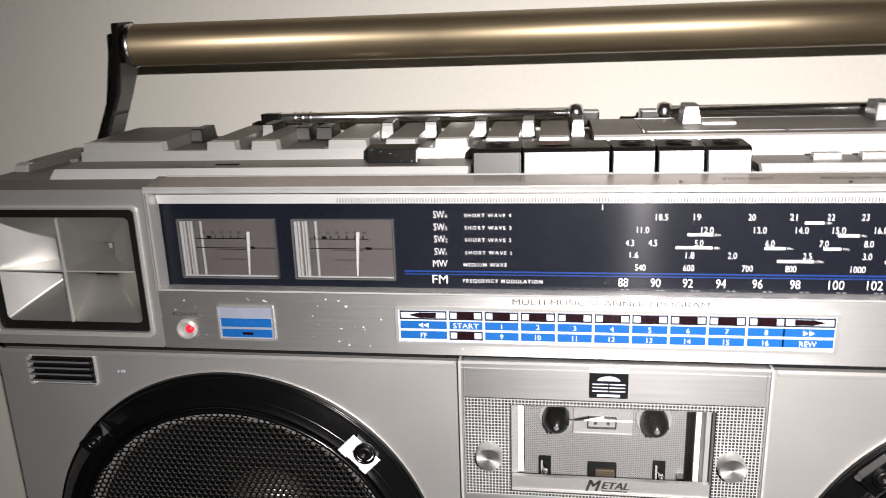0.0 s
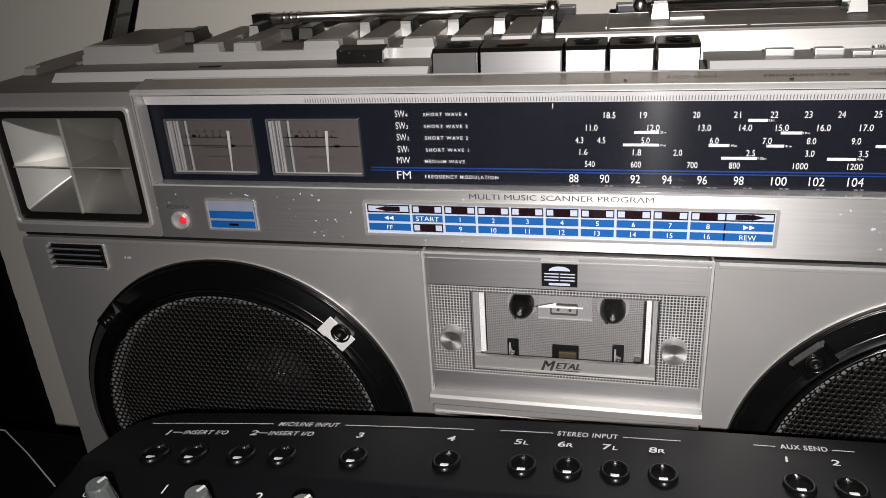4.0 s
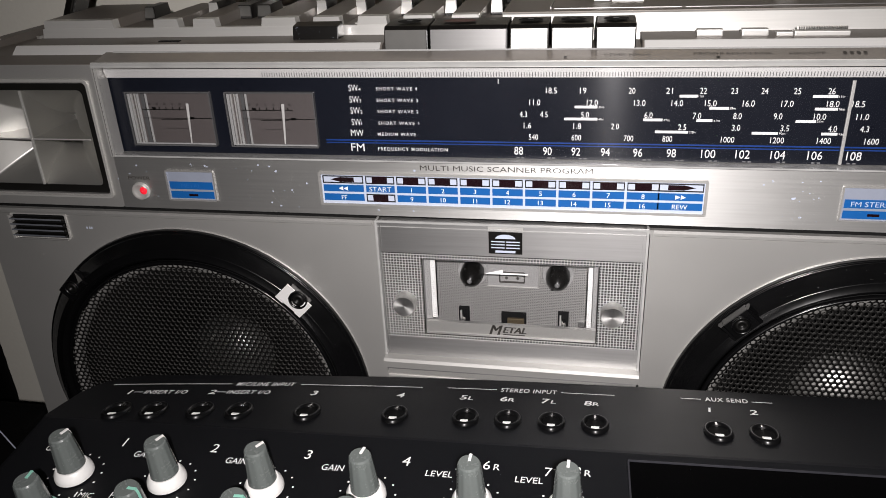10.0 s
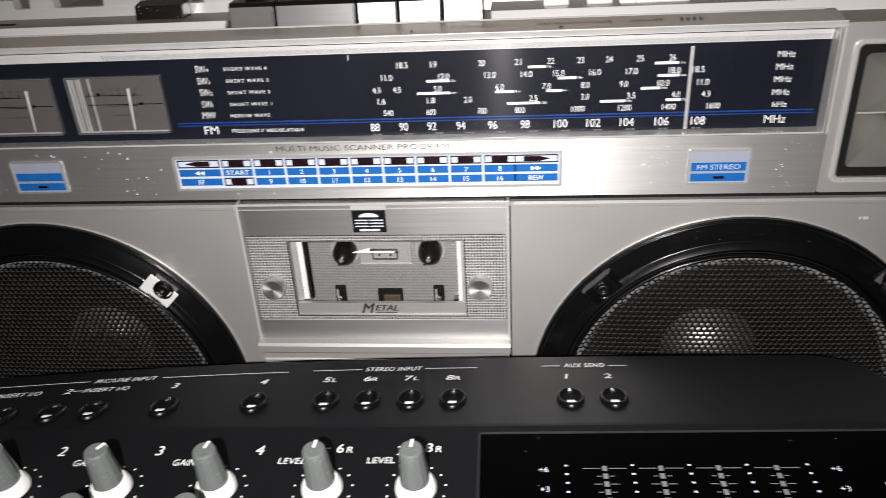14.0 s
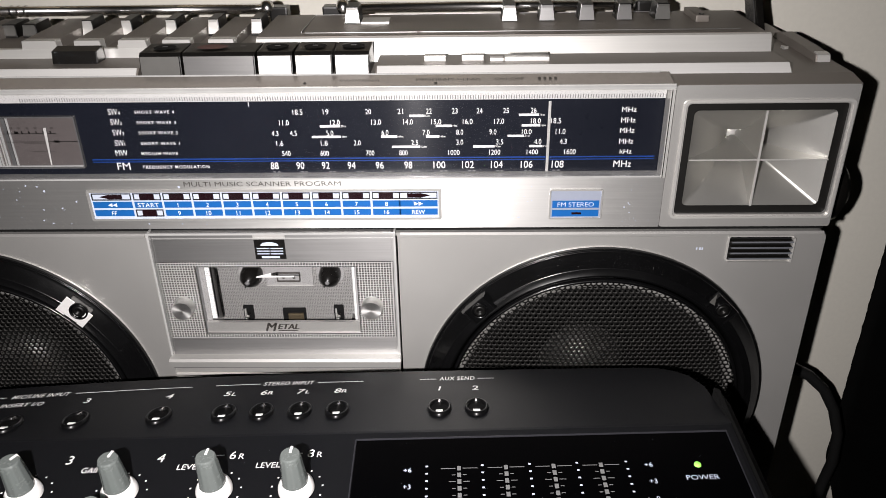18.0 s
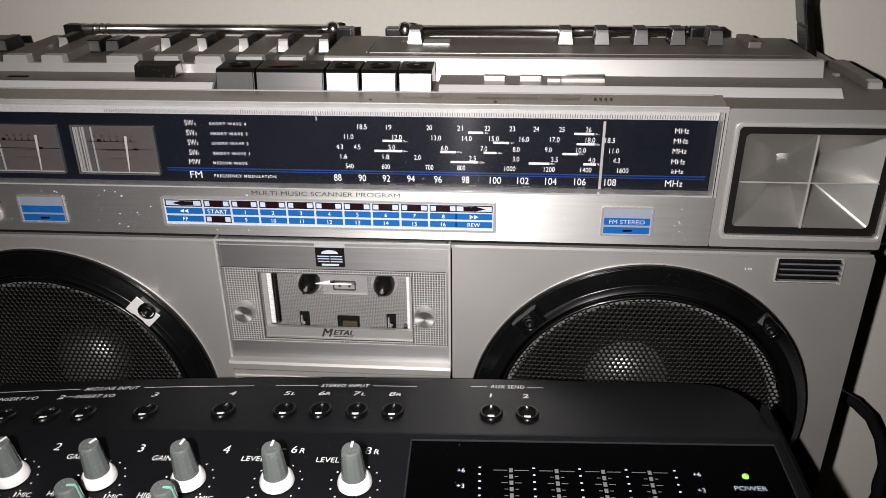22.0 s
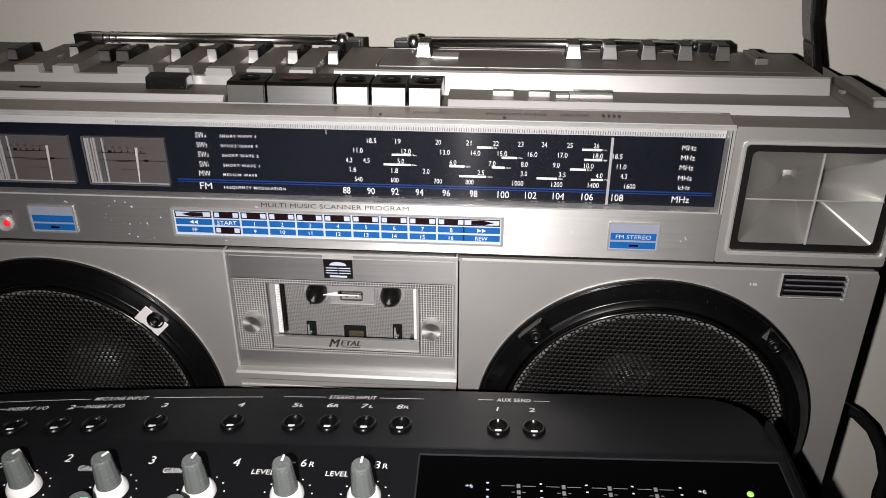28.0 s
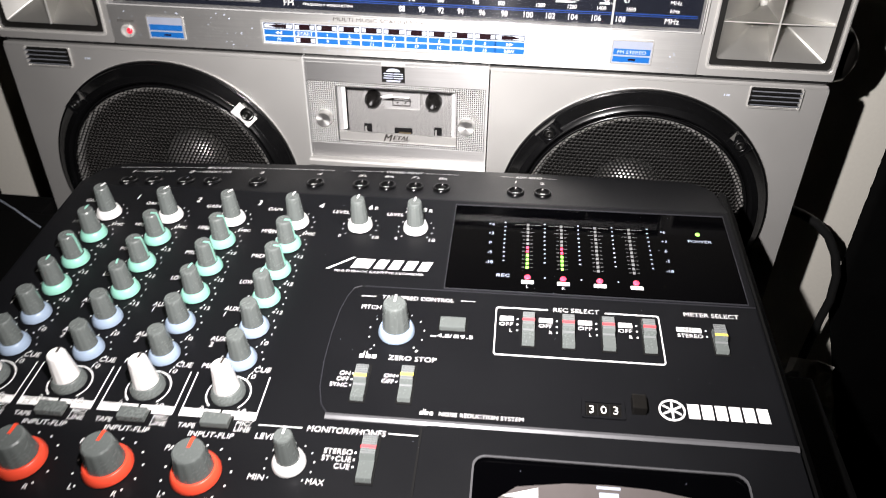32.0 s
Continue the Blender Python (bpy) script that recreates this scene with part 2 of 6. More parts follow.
def prism(poly, a0, a1, axis="x", bm=None, bevel=0.0):
    """A polygon pushed from a0 to a1 along an axis; the polygon is in the other two axes, in order."""
    def at(p, a):
        return {"x": (a, p[0], p[1]), "y": (p[0], a, p[1]), "z": (p[0], p[1], a)}[axis]
    b = bmesh.new()
    lo, hi = [b.verts.new(at(p, a0)) for p in poly], [b.verts.new(at(p, a1)) for p in poly]
    b.faces.new(lo)
    b.faces.new(hi)
    for i in range(len(poly)):
        j = (i + 1) % len(poly)
        b.faces.new((lo[i], lo[j], hi[j], hi[i]))
    bmesh.ops.recalc_face_normals(b, faces=b.faces[:])
    if bevel:
        bmesh.ops.bevel(b, geom=b.edges[:], offset=bevel, segments=2, profile=0.7, affect="EDGES")
    if bm is None:
        return b
    return merge(bm, b)


def rect(x0, x1, z0, z1, r=0.0, n=4):
    """A rounded rectangle as a polygon."""
    if not r:
        return [(x0, z0), (x1, z0), (x1, z1), (x0, z1)]
    out = []
    for cx, cz, a in ((x1 - r, z0 + r, -90), (x1 - r, z1 - r, 0), (x0 + r, z1 - r, 90), (x0 + r, z0 + r, 180)):
        out += [(cx + r * math.cos(radians(a + 90 * k / n)), cz + r * math.sin(radians(a + 90 * k / n))) for k in range(n + 1)]
    return out


def circle(cx, cz, r, n=48):
    return [(cx + r * math.cos(2 * math.pi * k / n), cz + r * math.sin(2 * math.pi * k / n)) for k in range(n)]


def plate(loops, d0, d1, flat="y"):
    """A plate with holes: the first loop is the outline, the others are holes, from depth d0 to d1."""
    b = bmesh.new()
    rings = []
    for d in (d0, d1):
        edges = []
        layer = []
        for loop in loops:
            vs = [b.verts.new((p[0], d, p[1]) if flat == "y" else (p[0], p[1], d)) for p in loop]
            layer.append(vs)
            edges += [b.edges.new((vs[i], vs[(i + 1) % len(vs)])) for i in range(len(vs))]
        bmesh.ops.triangle_fill(b, use_beauty=True, use_dissolve=False, edges=edges)
        rings.append(layer)
    for lo, hi in zip(*rings):
        for i in range(len(lo)):
            j = (i + 1) % len(lo)
            b.faces.new((lo[i], lo[j], hi[j], hi[i]))
    bmesh.ops.recalc_face_normals(b, faces=b.faces[:])
    return b


def lathe(profile, m=None, seg=32, bm=None, cap=True):
    """A profile of (radius, height) turned about z, then moved by m."""
    b = bmesh.new()
    rings = []
    for r, h in profile:
        rings.append([b.verts.new((r * math.cos(2 * math.pi * k / seg), r * math.sin(2 * math.pi * k / seg), h)) for k in range(seg)])
    for a, c in zip(rings, rings[1:]):
        for k in range(seg):
            b.faces.new((a[k], a[(k + 1) % seg], c[(k + 1) % seg], c[k]))
    if cap:
        b.faces.new(rings[0])
        b.faces.new(rings[-1])
    bmesh.ops.recalc_face_normals(b, faces=b.faces[:])
    if m is not None:
        bmesh.ops.transform(b, matrix=m, verts=b.verts[:])
    if bm is None:
        return b
    return merge(bm, b)


def mesh_from(verts, faces, name="mesh"):
    me = bpy.data.meshes.new(name)
    me.from_pydata(verts, [], faces)
    me.update()
    return me


def tube(points, r, seg=10):
    """A round cable or rod along points."""
    pts = [Vector(p) for p in points]
    verts, faces = [], []
    for i, p in enumerate(pts):
        d = (pts[min(i + 1, len(pts) - 1)] - pts[max(i - 1, 0)]).normalized()
        a = d.orthogonal().normalized() if i == 0 else (a - d * a.dot(d)).normalized()
        c = d.cross(a)
        verts += [p + r * (math.cos(2 * math.pi * k / seg) * a + math.sin(2 * math.pi * k / seg) * c) for k in range(seg)]
    for i in range(len(pts) - 1):
        for k in range(seg):
            faces.append((i * seg + k, i * seg + (k + 1) % seg, (i + 1) * seg + (k + 1) % seg, (i + 1) * seg + k))
    faces += [tuple(range(seg)), tuple(range((len(pts) - 1) * seg, len(pts) * seg))]
    return mesh_from(verts, faces)


FACE = Matrix(((1, 0, 0, 0), (0, 0, -1, 0), (0, 1, 0, 0), (0, 0, 0, 1)))  # local z of a lathe or print points to -y
_letters = {}


def print_text(body, material, parent, cx, cy, height, width=None, flat="y", d=0.0, shear=0.0, turn=0.0, align="c", name="lettering", bold=0.0, space=1.0):
    """Printed words: capital height and (if given) width in metres, centred at (cx, cy) of the surface at depth d."""
    key = (body, shear, bold, space)
    if key not in _letters:
        cu = bpy.data.curves.new("t", "FONT")
        cu.body, cu.size, cu.shear, cu.resolution_u, cu.offset, cu.space_character = body, 1.0, shear, 3, bold, space
        ob = bpy.data.objects.new("t", cu)
        me = bpy.data.meshes.new_from_object(ob)
        co = np.array([v.co for v in me.vertices])[:, :2]
        _letters[key] = (co, [tuple(p.vertices) for p in me.polygons])
        bpy.data.objects.remove(ob)
        bpy.data.curves.remove(cu)
        bpy.data.meshes.remove(me)
    co, faces = _letters[key]
    lo, hi = co.min(0), co.max(0)
    cap = 0.69
    s = height / cap
    sx = width / (hi[0] - lo[0]) if width else s
    mid = (lo[0] + hi[0]) / 2 if align == "c" else lo[0] if align == "l" else hi[0]
    p = np.column_stack([(co[:, 0] - mid) * sx, (co[:, 1] - cap / 2) * s])
    if turn:
        c, q = math.cos(turn), math.sin(turn)
        p = p @ np.array([[c, q], [-q, c]])
    p += (cx, cy)
    verts = [(x, d, z) if flat == "y" else (x, z, d) for x, z in p]
    me = mesh_from(verts, faces, name)
    return part_mesh(name, me, material, parent)


def strips(rects, d, flat="y"):
    """Thin printed rectangles (x0, x1, z0, z1) in one mesh at depth d."""
    verts, faces = [], []
    for x0, x1, z0, z1 in rects:
        k = len(verts)
        for x, z in ((x0, z0), (x1, z0), (x1, z1), (x0, z1)):
            verts.append((x, d, z) if flat == "y" else (x, z, d))
        faces.append((k, k + 1, k + 2, k + 3))
    return mesh_from(verts, faces)


def shape(poly, d, flat="y"):
    return mesh_from([(p[0], d, p[1]) if flat == "y" else (p[0], p[1], d) for p in poly], [tuple(range(len(poly)))])


# ---- the setting ----
def room():
    for name, b, label in (
        ("wall_north", box(-3.0, 3.0, 0.20, 0.30, -0.75, 2.4), "cream painted plaster wall behind the stereo"),
        ("wall_south", box(-3.0, 3.0, -3.3, -3.2, -0.75, 2.4), "cream painted wall across the room"),
        ("wall_west", box(-3.1, -3.0, -3.2, 0.20, -0.75, 2.4), "cream painted side wall"),
        ("wall_east", box(3.0, 3.1, -3.2, 0.20, -0.75, 2.4), "cream painted side wall"),
        ("ceiling", box(-3.0, 3.0, -3.2, 0.20, 2.4, 2.5), "cream painted ceiling"),
    ):
        tagged(part(name, b, WALL, None), label, name.split("_")[0], kind="structure")
    tagged(part("floor", box(-3.0, 3.0, -3.2, 0.20, -0.8, -0.75), MATTE, None), "dark floor in the unlit room", "floor", kind="structure")


room()


def bench():
    """Black desk in front and the lower black shelf that carries the stereo behind it."""
    t = thing("desk", "black painted desk under the recorder and the stereo", "desk")
    part("desktop", box(-0.62, 0.285, -1.0, -0.022, 0.068, 0.098, 0.002), CLOTH, t)
    part("shelf", box(-0.338, 0.345, -0.022, 0.195, -0.03, 0.0, 0.002), CLOTH, t)
    part("desk_wing", box(-0.62, -0.339, -0.0218, 0.0070, 0.068, 0.0978, 0.002), CLOTH, t)
    part("desktop_edge", box(0.2852, 0.327, -1.0, -0.152, 0.068, 0.0978, 0.002), CLOTH, t)
    part("side_panel", box(0.305, 0.325, -1.0, -0.16, -0.75, 0.066, 0.001), CLOTH, t)
    part("side_panel", box(0.265, 0.285, -0.158, -0.03, -0.75, 0.066, 0.001), CLOTH, t)
    part("side_panel", box(-0.62, -0.60, -1.0, -0.03, -0.75, 0.066, 0.001), CLOTH, t)
    part("back_panel", box(-0.598, 0.263, -0.06, -0.04, -0.75, 0.066), CLOTH, t)
    part("shelf_leg", box(-0.335, -0.305, 0.0, 0.19, -0.75, -0.031), CLOTH, t)
    part("shelf_leg", box(0.31, 0.34, 0.0, 0.19, -0.75, -0.031), CLOTH, t)
    th = thing("thread", "thin pale thread lying on the black desk", "thread")
    part_mesh("strand", tube([(-0.430, 0.0050, 0.0982), (-0.4050, 0.0030, 0.0984), (-0.3680, -0.0180, 0.0985), (-0.3255, -0.0446, 0.0984)], 0.0005, 6), CELL, th)


bench()


def curtain(edge, side, y, label, drift):
    """A black cloth hung from ceiling to floor; its inner edge is frayed and drifts outwards below the desk."""
    rng = random.Random(40 + side)
    nx, nz, z0, z1 = 26, 560, -0.75, 2.38
    verts, faces = [], []
    for j in range(nz + 1):
        z = z0 + (z1 - z0) * (j / nz)
        e = edge + side * min(0.13, drift * max(0.0, -0.06 - z)) + rng.uniform(-0.0004, 0.0004)
        for i in range(nx + 1):
            u = 0.9 * (i / nx) ** 1.3
            fold = 0.006 * math.sin(u * 38 + 0.4 * math.sin(z * 3)) * min(1.0, u / 0.15) + 0.002 * math.sin(u * 91 + z * 2) * min(1.0, u / 0.1)
            verts.append((e + side * u, y + fold, z))
    for j in range(nz):
        for i in range(nx):
            a = j * (nx + 1) + i
            faces.append((a, a + 1, a + nx + 2, a + nx + 1))
    ob = tagged(part_mesh("black_curtain", mesh_from(verts, faces), CLOTH, None, smooth=True), label, "curtain", "black curtains beside the stereo")
    ob.modifiers.new("thick", "SOLIDIFY").thickness = 0.002


curtain(-0.549, -1, 0.186, "black cloth curtain hanging flat against the cream wall", 0.0)
curtain(0.467, 1, 0.150, "black cloth curtain with a frayed edge beside the mains cable", 0.34)


# ---- the stereo ----
INDFACE = mat("pale_lavender_face", (0.32, 0.35, 0.43), 0.4, 0.2, vary=0.08, vary_size=120)
RIBGROUND = mat("grey_rib_ground", (0.13, 0.128, 0.125), 0.6, vary=0.1, vary_size=100)
STRIPMETAL = mat("satin_pale_strip", (0.80, 0.79, 0.765), 0.42, 0.35, grain=0.05, grain_size=900, vary=0.05, stretch=(0.02, 1, 1))
WORNINK = mat("half_worn_print", (0.11, 0.10, 0.09), 0.5, vary=0.4, vary_size=300)
GRIDINK = mat("white_grid_print", (0.50, 0.50, 0.49), 0.5, vary=0.08, vary_size=120)
PINKWORN = mat("worn_red_dimple", (0.10, 0.035, 0.03), 0.5, vary=0.2, vary_size=300)
PALEINK = mat("faint_blue_print", (0.016, 0.125, 0.40), 0.4, vary=0.1, vary_size=200)
DARKFRAME = mat("dark_grey_frame", (0.006, 0.0056, 0.005), 0.5, spec=0.3, vary=0.15, vary_size=60, grain=0.15, grain_size=900)
DUSTCAP = mat("dull_metal_dust_cap", (0.64, 0.63, 0.61), 0.42, 0.85, vary=0.2, vary_size=80, grain=0.1)
INLAY = mat("inlay_reflection_grey", (0.10, 0.098, 0.095), 0.25, 0.5, vary=0.3, vary_size=60, grain=0.1)
FACET = mat("grey_bevel", (0.09, 0.088, 0.082), 0.4, vary=0.1, vary_size=200)
SURROUND = mat("grey_foam_surround", (0.17, 0.167, 0.160), 0.7, vary=0.25, vary_size=60, grain=0.2, grain_size=500)
GLINT = mat("pocket_highlight", (0.86, 0.85, 0.83), 0.40, 0.25, vary=0.05, vary_size=200)
HOLE = mat("worn_hole_edge", (0.20, 0.196, 0.187), 0.34, 0.75, vary=0.3, vary_size=90)
LOUVRE = mat("grey_louvre_edge", (0.17, 0.18, 0.20), 0.3, 0.3, vary=0.2, vary_size=60)
NEEDLE = mat("pale_meter_needle", (0.50, 0.49, 0.47), 0.5, vary=0.2, vary_size=300)
DARKMETER = mat("faded_meter_print", (0.055, 0.047, 0.045), 0.5, vary=0.1, vary_size=200)
WX, WZ, WR = 0.2023, 0.1333, 0.1145   # woofer centre and ring radius


def stereo():
    s = thing("boombox", "large silver vintage stereo cassette boombox with two black woofers", "boombox")
    # shell behind the front
    b = box(-0.336, -0.328, 0.02, 0.155, 0.012, 0.338)
    for a in ((0.328, 0.336, 0.02, 0.155, 0.012, 0.338), (-0.328, 0.328, 0.147, 0.155, 0.012, 0.338), (-0.328, 0.328, 0.02, 0.147, 0.012, 0.020), (-0.328, 0.328, 0.02, 0.147, 0.331, 0.338)):
        box(*a, bm=b)
    part("case", b, BLACK, s, "black moulded plastic case")
    for x in (-0.27, 0.25):
        part("foot", box(x, x + 0.03, 0.03, 0.13, 0.0, 0.0125, 0.003), MATTE, s)

    # lower silver front with round openings and the cassette well
    loops = [rect(-0.336, 0.336, 0.010, 0.2573, 0.005), circle(-WX, WZ, WR - 0.004, 72), circle(WX, WZ, WR - 0.004, 72), rect(-0.0768, 0.0768, 0.138, 0.2560, 0.002)]
    front = part("front_panel", plate(loops, 0.0, 0.02), SILVER, s, "silver painted front panel")
    part("edge_trim", prism([(0.0, 0.2573), (-0.0012, 0.2560), (-0.0012, 0.2545), (0.0, 0.2538)], -0.334, -0.0785, "x"), SILVER, front)
    part("edge_trim", prism([(0.0, 0.2573), (-0.0012, 0.2560), (-0.0012, 0.2545), (0.0, 0.2538)], 0.0785, 0.334, "x"), SILVER, front)
    part("groove", box(-0.334, 0.334, 0.003, 0.02, 0.2574, 0.2604), MATTE, s)
    for sx in (-1, 1):
        woofer(s, sx)
        horn(s, sx)
        vent(s, sx)
    band(s)
    dial(s)
    tape_door(s)
    deck(s)
    handle(s)
    return s


def woofer(s, sx):
    at = Matrix.Translation((sx * WX, 0, WZ)) @ FACE
    w = part("woofer", lathe([(0.1138, -0.004), (0.1138, 0.0022), (0.1134, 0.0032), (0.1128, 0.0034), (0.1124, 0.0028), (0.1120, 0.0034), (0.1112, 0.0050), (0.1050, 0.0086), (0.1046, 0.0102), (0.1040, 0.0105), (0.1008, 0.0102), (0.1000, 0.0112), (0.0990, 0.0112), (0.0968, 0.0080), (0.0958, 0.0030), (0.0958, -0.004)], at, 96, cap=False),
             RINGBLACK, s, "round black woofer with a glossy ring", smooth=True)
    part("gasket", lathe([(0.1143, 0.0), (0.1143, 0.0006), (0.1139, 0.0008), (0.1139, 0.0)], at, 96, cap=False), SILVER, w, smooth=True)
    part("cone", lathe([(0.0957, -0.006), (0.090, -0.006), (0.083, -0.002), (0.076, -0.006), (0.030, -0.042), (0.0, -0.043)], at, 64, cap=False), CONE, w, "dark paper cone", smooth=True)
    part("dust_cap", lathe([(0.030, -0.042), (0.0275, -0.034), (0.021, -0.0275), (0.011, -0.0235), (0.0005, -0.022)], at, 40, cap=False), DUSTCAP, w, "dull metal dust cap", smooth=True)
    # perforated grille: a honeycomb sheet with deep round holes, over a pale foam surround
    pitch, rr = 0.00345, 0.0954
    verts, faces = [], []
    rows = int(rr / (pitch * 0.866)) + 1
    for j in range(-rows, rows + 1):
        for i in range(-40, 41):
            cx, cz = (i + 0.5 * (j % 2)) * pitch, j * pitch * 0.866
            if math.hypot(cx, cz) > rr - 0.0016:
                continue
            k = len(verts)
            for q in range(6):
                a = radians(60 * q + 30)
                for ra, dep in ((pitch * 0.5774, 0.0), (pitch * 0.40, 0.00012), (pitch * 0.36, 0.0010)):
                    x, z = cx + ra * math.cos(a), cz + ra * math.sin(a)
                    r2 = (x * x + z * z) / rr ** 2
                    y = -0.0078 - 0.0020 * (1 - r2) - (0.0016 * max(0.0, (r2 - 0.90) / 0.10) if r2 > 0.90 else 0) + dep
                    verts.append((sx * WX + x, y, WZ + z))
            for q in range(6):
                p = (q + 1) % 6
                for h in (0, 1):
                    faces.append((k + 3 * q + h, k + 3 * p + h, k + 3 * p + h + 1, k + 3 * q + h + 1))
    sheet = mesh_from(verts, faces)
    sheet.materials.append(MESH)
    # hole walls get a lighter metal that holds the torch's glint on their edges
    sheet.materials.append(HOLE)
    sheet.polygons.foreach_set("material_index", [k % 2 for k in range(len(faces))])
    g = part_mesh("grille", sheet, MESH, w, "black perforated steel grille with the hole edges' glint in a lighter colour")
    part("grille_rim", lathe([(0.0960, 0.0075), (0.0957, 0.0098), (0.0948, 0.0101), (0.0940, 0.0098), (0.0937, 0.0088)], at, 96, cap=False), RINGBLACK, g, smooth=True)
    part("surround", lathe([(0.0929, 0.0080), (0.0915, 0.0078), (0.0898, 0.0070), (0.0880, 0.0030)], at, 96, cap=False), SURROUND, w, "pale grey foam surround behind the grille", smooth=True)
    # dust on the ring
    rng = random.Random(31 + sx)
    verts, faces = [], []
    for _ in range(40 if sx < 0 else 70):
        a, u, r = rng.uniform(0, 6.283) if sx < 0 else rng.gauss(1.57, 0.8), rng.random(), rng.uniform(0.00007, 0.00022)
        rad, h = 0.1050 + 0.0062 * u, 0.0089 - 0.0036 * u
        i = len(verts)
        cx, cz = sx * WX + rad * math.cos(a), WZ + rad * math.sin(a)
        verts += [(cx - r, -h, cz), (cx + r * 0.3, -h, cz - r), (cx + r, -h, cz + r * 0.2), (cx, -h, cz + r)]
        faces.append((i, i + 1, i + 2, i + 3))
    tagged(part_mesh("dust", mesh_from(verts, faces), SEG, w), kind="stuff")
    # four screw pockets in the ring: a sunken floor between two sloped ends
    for a in (45, 135, 225, 315):
        px, pz = math.cos(radians(a)) * 0.1072, math.sin(radians(a)) * 0.1072
        turn = Matrix.Translation((sx * WX + px, -0.0072, WZ + pz)) @ Matrix.Rotation(radians(90 - a), 4, "Y")
        # the one pocket that has its torch highlight built in
        worn = sx < 0 and a == 45
        b = box(-0.0076, 0.0076, -0.0040, 0.0020, -0.0070, 0.0034 if worn else 0.0048, 0.0004)
        bmesh.ops.transform(b, matrix=turn, verts=b.verts[:])
        pk = part("screw_pocket", b, RINGBLACK, w, "pocket with the torch's highlight set in bright plates round the screw" if worn else "")
        for q in () if worn else (-1, 1):
            r = prism([(q * 0.0077, 0.0010), (q * 0.0100, 0.0010), (q * 0.0104, -0.0012), (q * 0.0090, -0.0044), (q * 0.0077, -0.0041)], -0.0068, 0.0046, "z")
            bmesh.ops.transform(r, matrix=turn, verts=r.verts[:])
            part("ramp", r, RINGBLACK, pk)
        if worn:
            # torch highlight laid on as bright plates: a broad flank, a narrow flank and a strip joining them on the
            # inner side
            for x0, x1, z0, z1 in ((-0.0102, -0.0042, -0.0088, 0.0040), (0.0048, 0.0094, -0.0086, 0.0036), (-0.0042, 0.0048, -0.0080, -0.0040)):
                r = box(x0, x1, -0.0047, -0.0038, z0, z1, 0.0002)
                bmesh.ops.transform(r, matrix=turn, verts=r.verts[:])
                part("flank_highlight", r, GLINT, pk)
        m = turn @ Matrix.Translation((0.0010 if worn else 0, -0.0039, 0.0006 if worn else -0.0010)) @ FACE @ Matrix.Scale(1.12 if worn else 1.0, 4)
        if (sx, a) in ((-1, 135), (1, 45)):
            # grey triangle stands in for the lit bevelled end of the black ring
            tri = []
            for rad, off, h in ((0.1118, 6.2, 0.0122), (0.1046, 6.0, 0.0122), (0.1050, 3.4, 0.0118)):
                e = radians(a + sx * off)
                tri.append((sx * WX + rad * math.cos(e), -h, WZ + rad * math.sin(e)))
            part_mesh("facet", mesh_from(tri, [(0, 1, 2)]), FACET, pk, "bevelled facet of the black ring, its lit look set in grey")
        part("screw_cup", lathe([(0.0052, 0.0), (0.0052, 0.0016), (0.0046, 0.0020), (0.0042, 0.0006)], m, 24, cap=False), RINGBLACK, pk, smooth=True)
        part("screw", lathe([(0.0036, 0.0), (0.0036, 0.0010), (0.0030, 0.0017), (0.0015, 0.0017), (0.0014, 0.0004), (0.0001, 0.0004)], m, 20, cap=False), MESH, pk, "black socket screw", smooth=True)


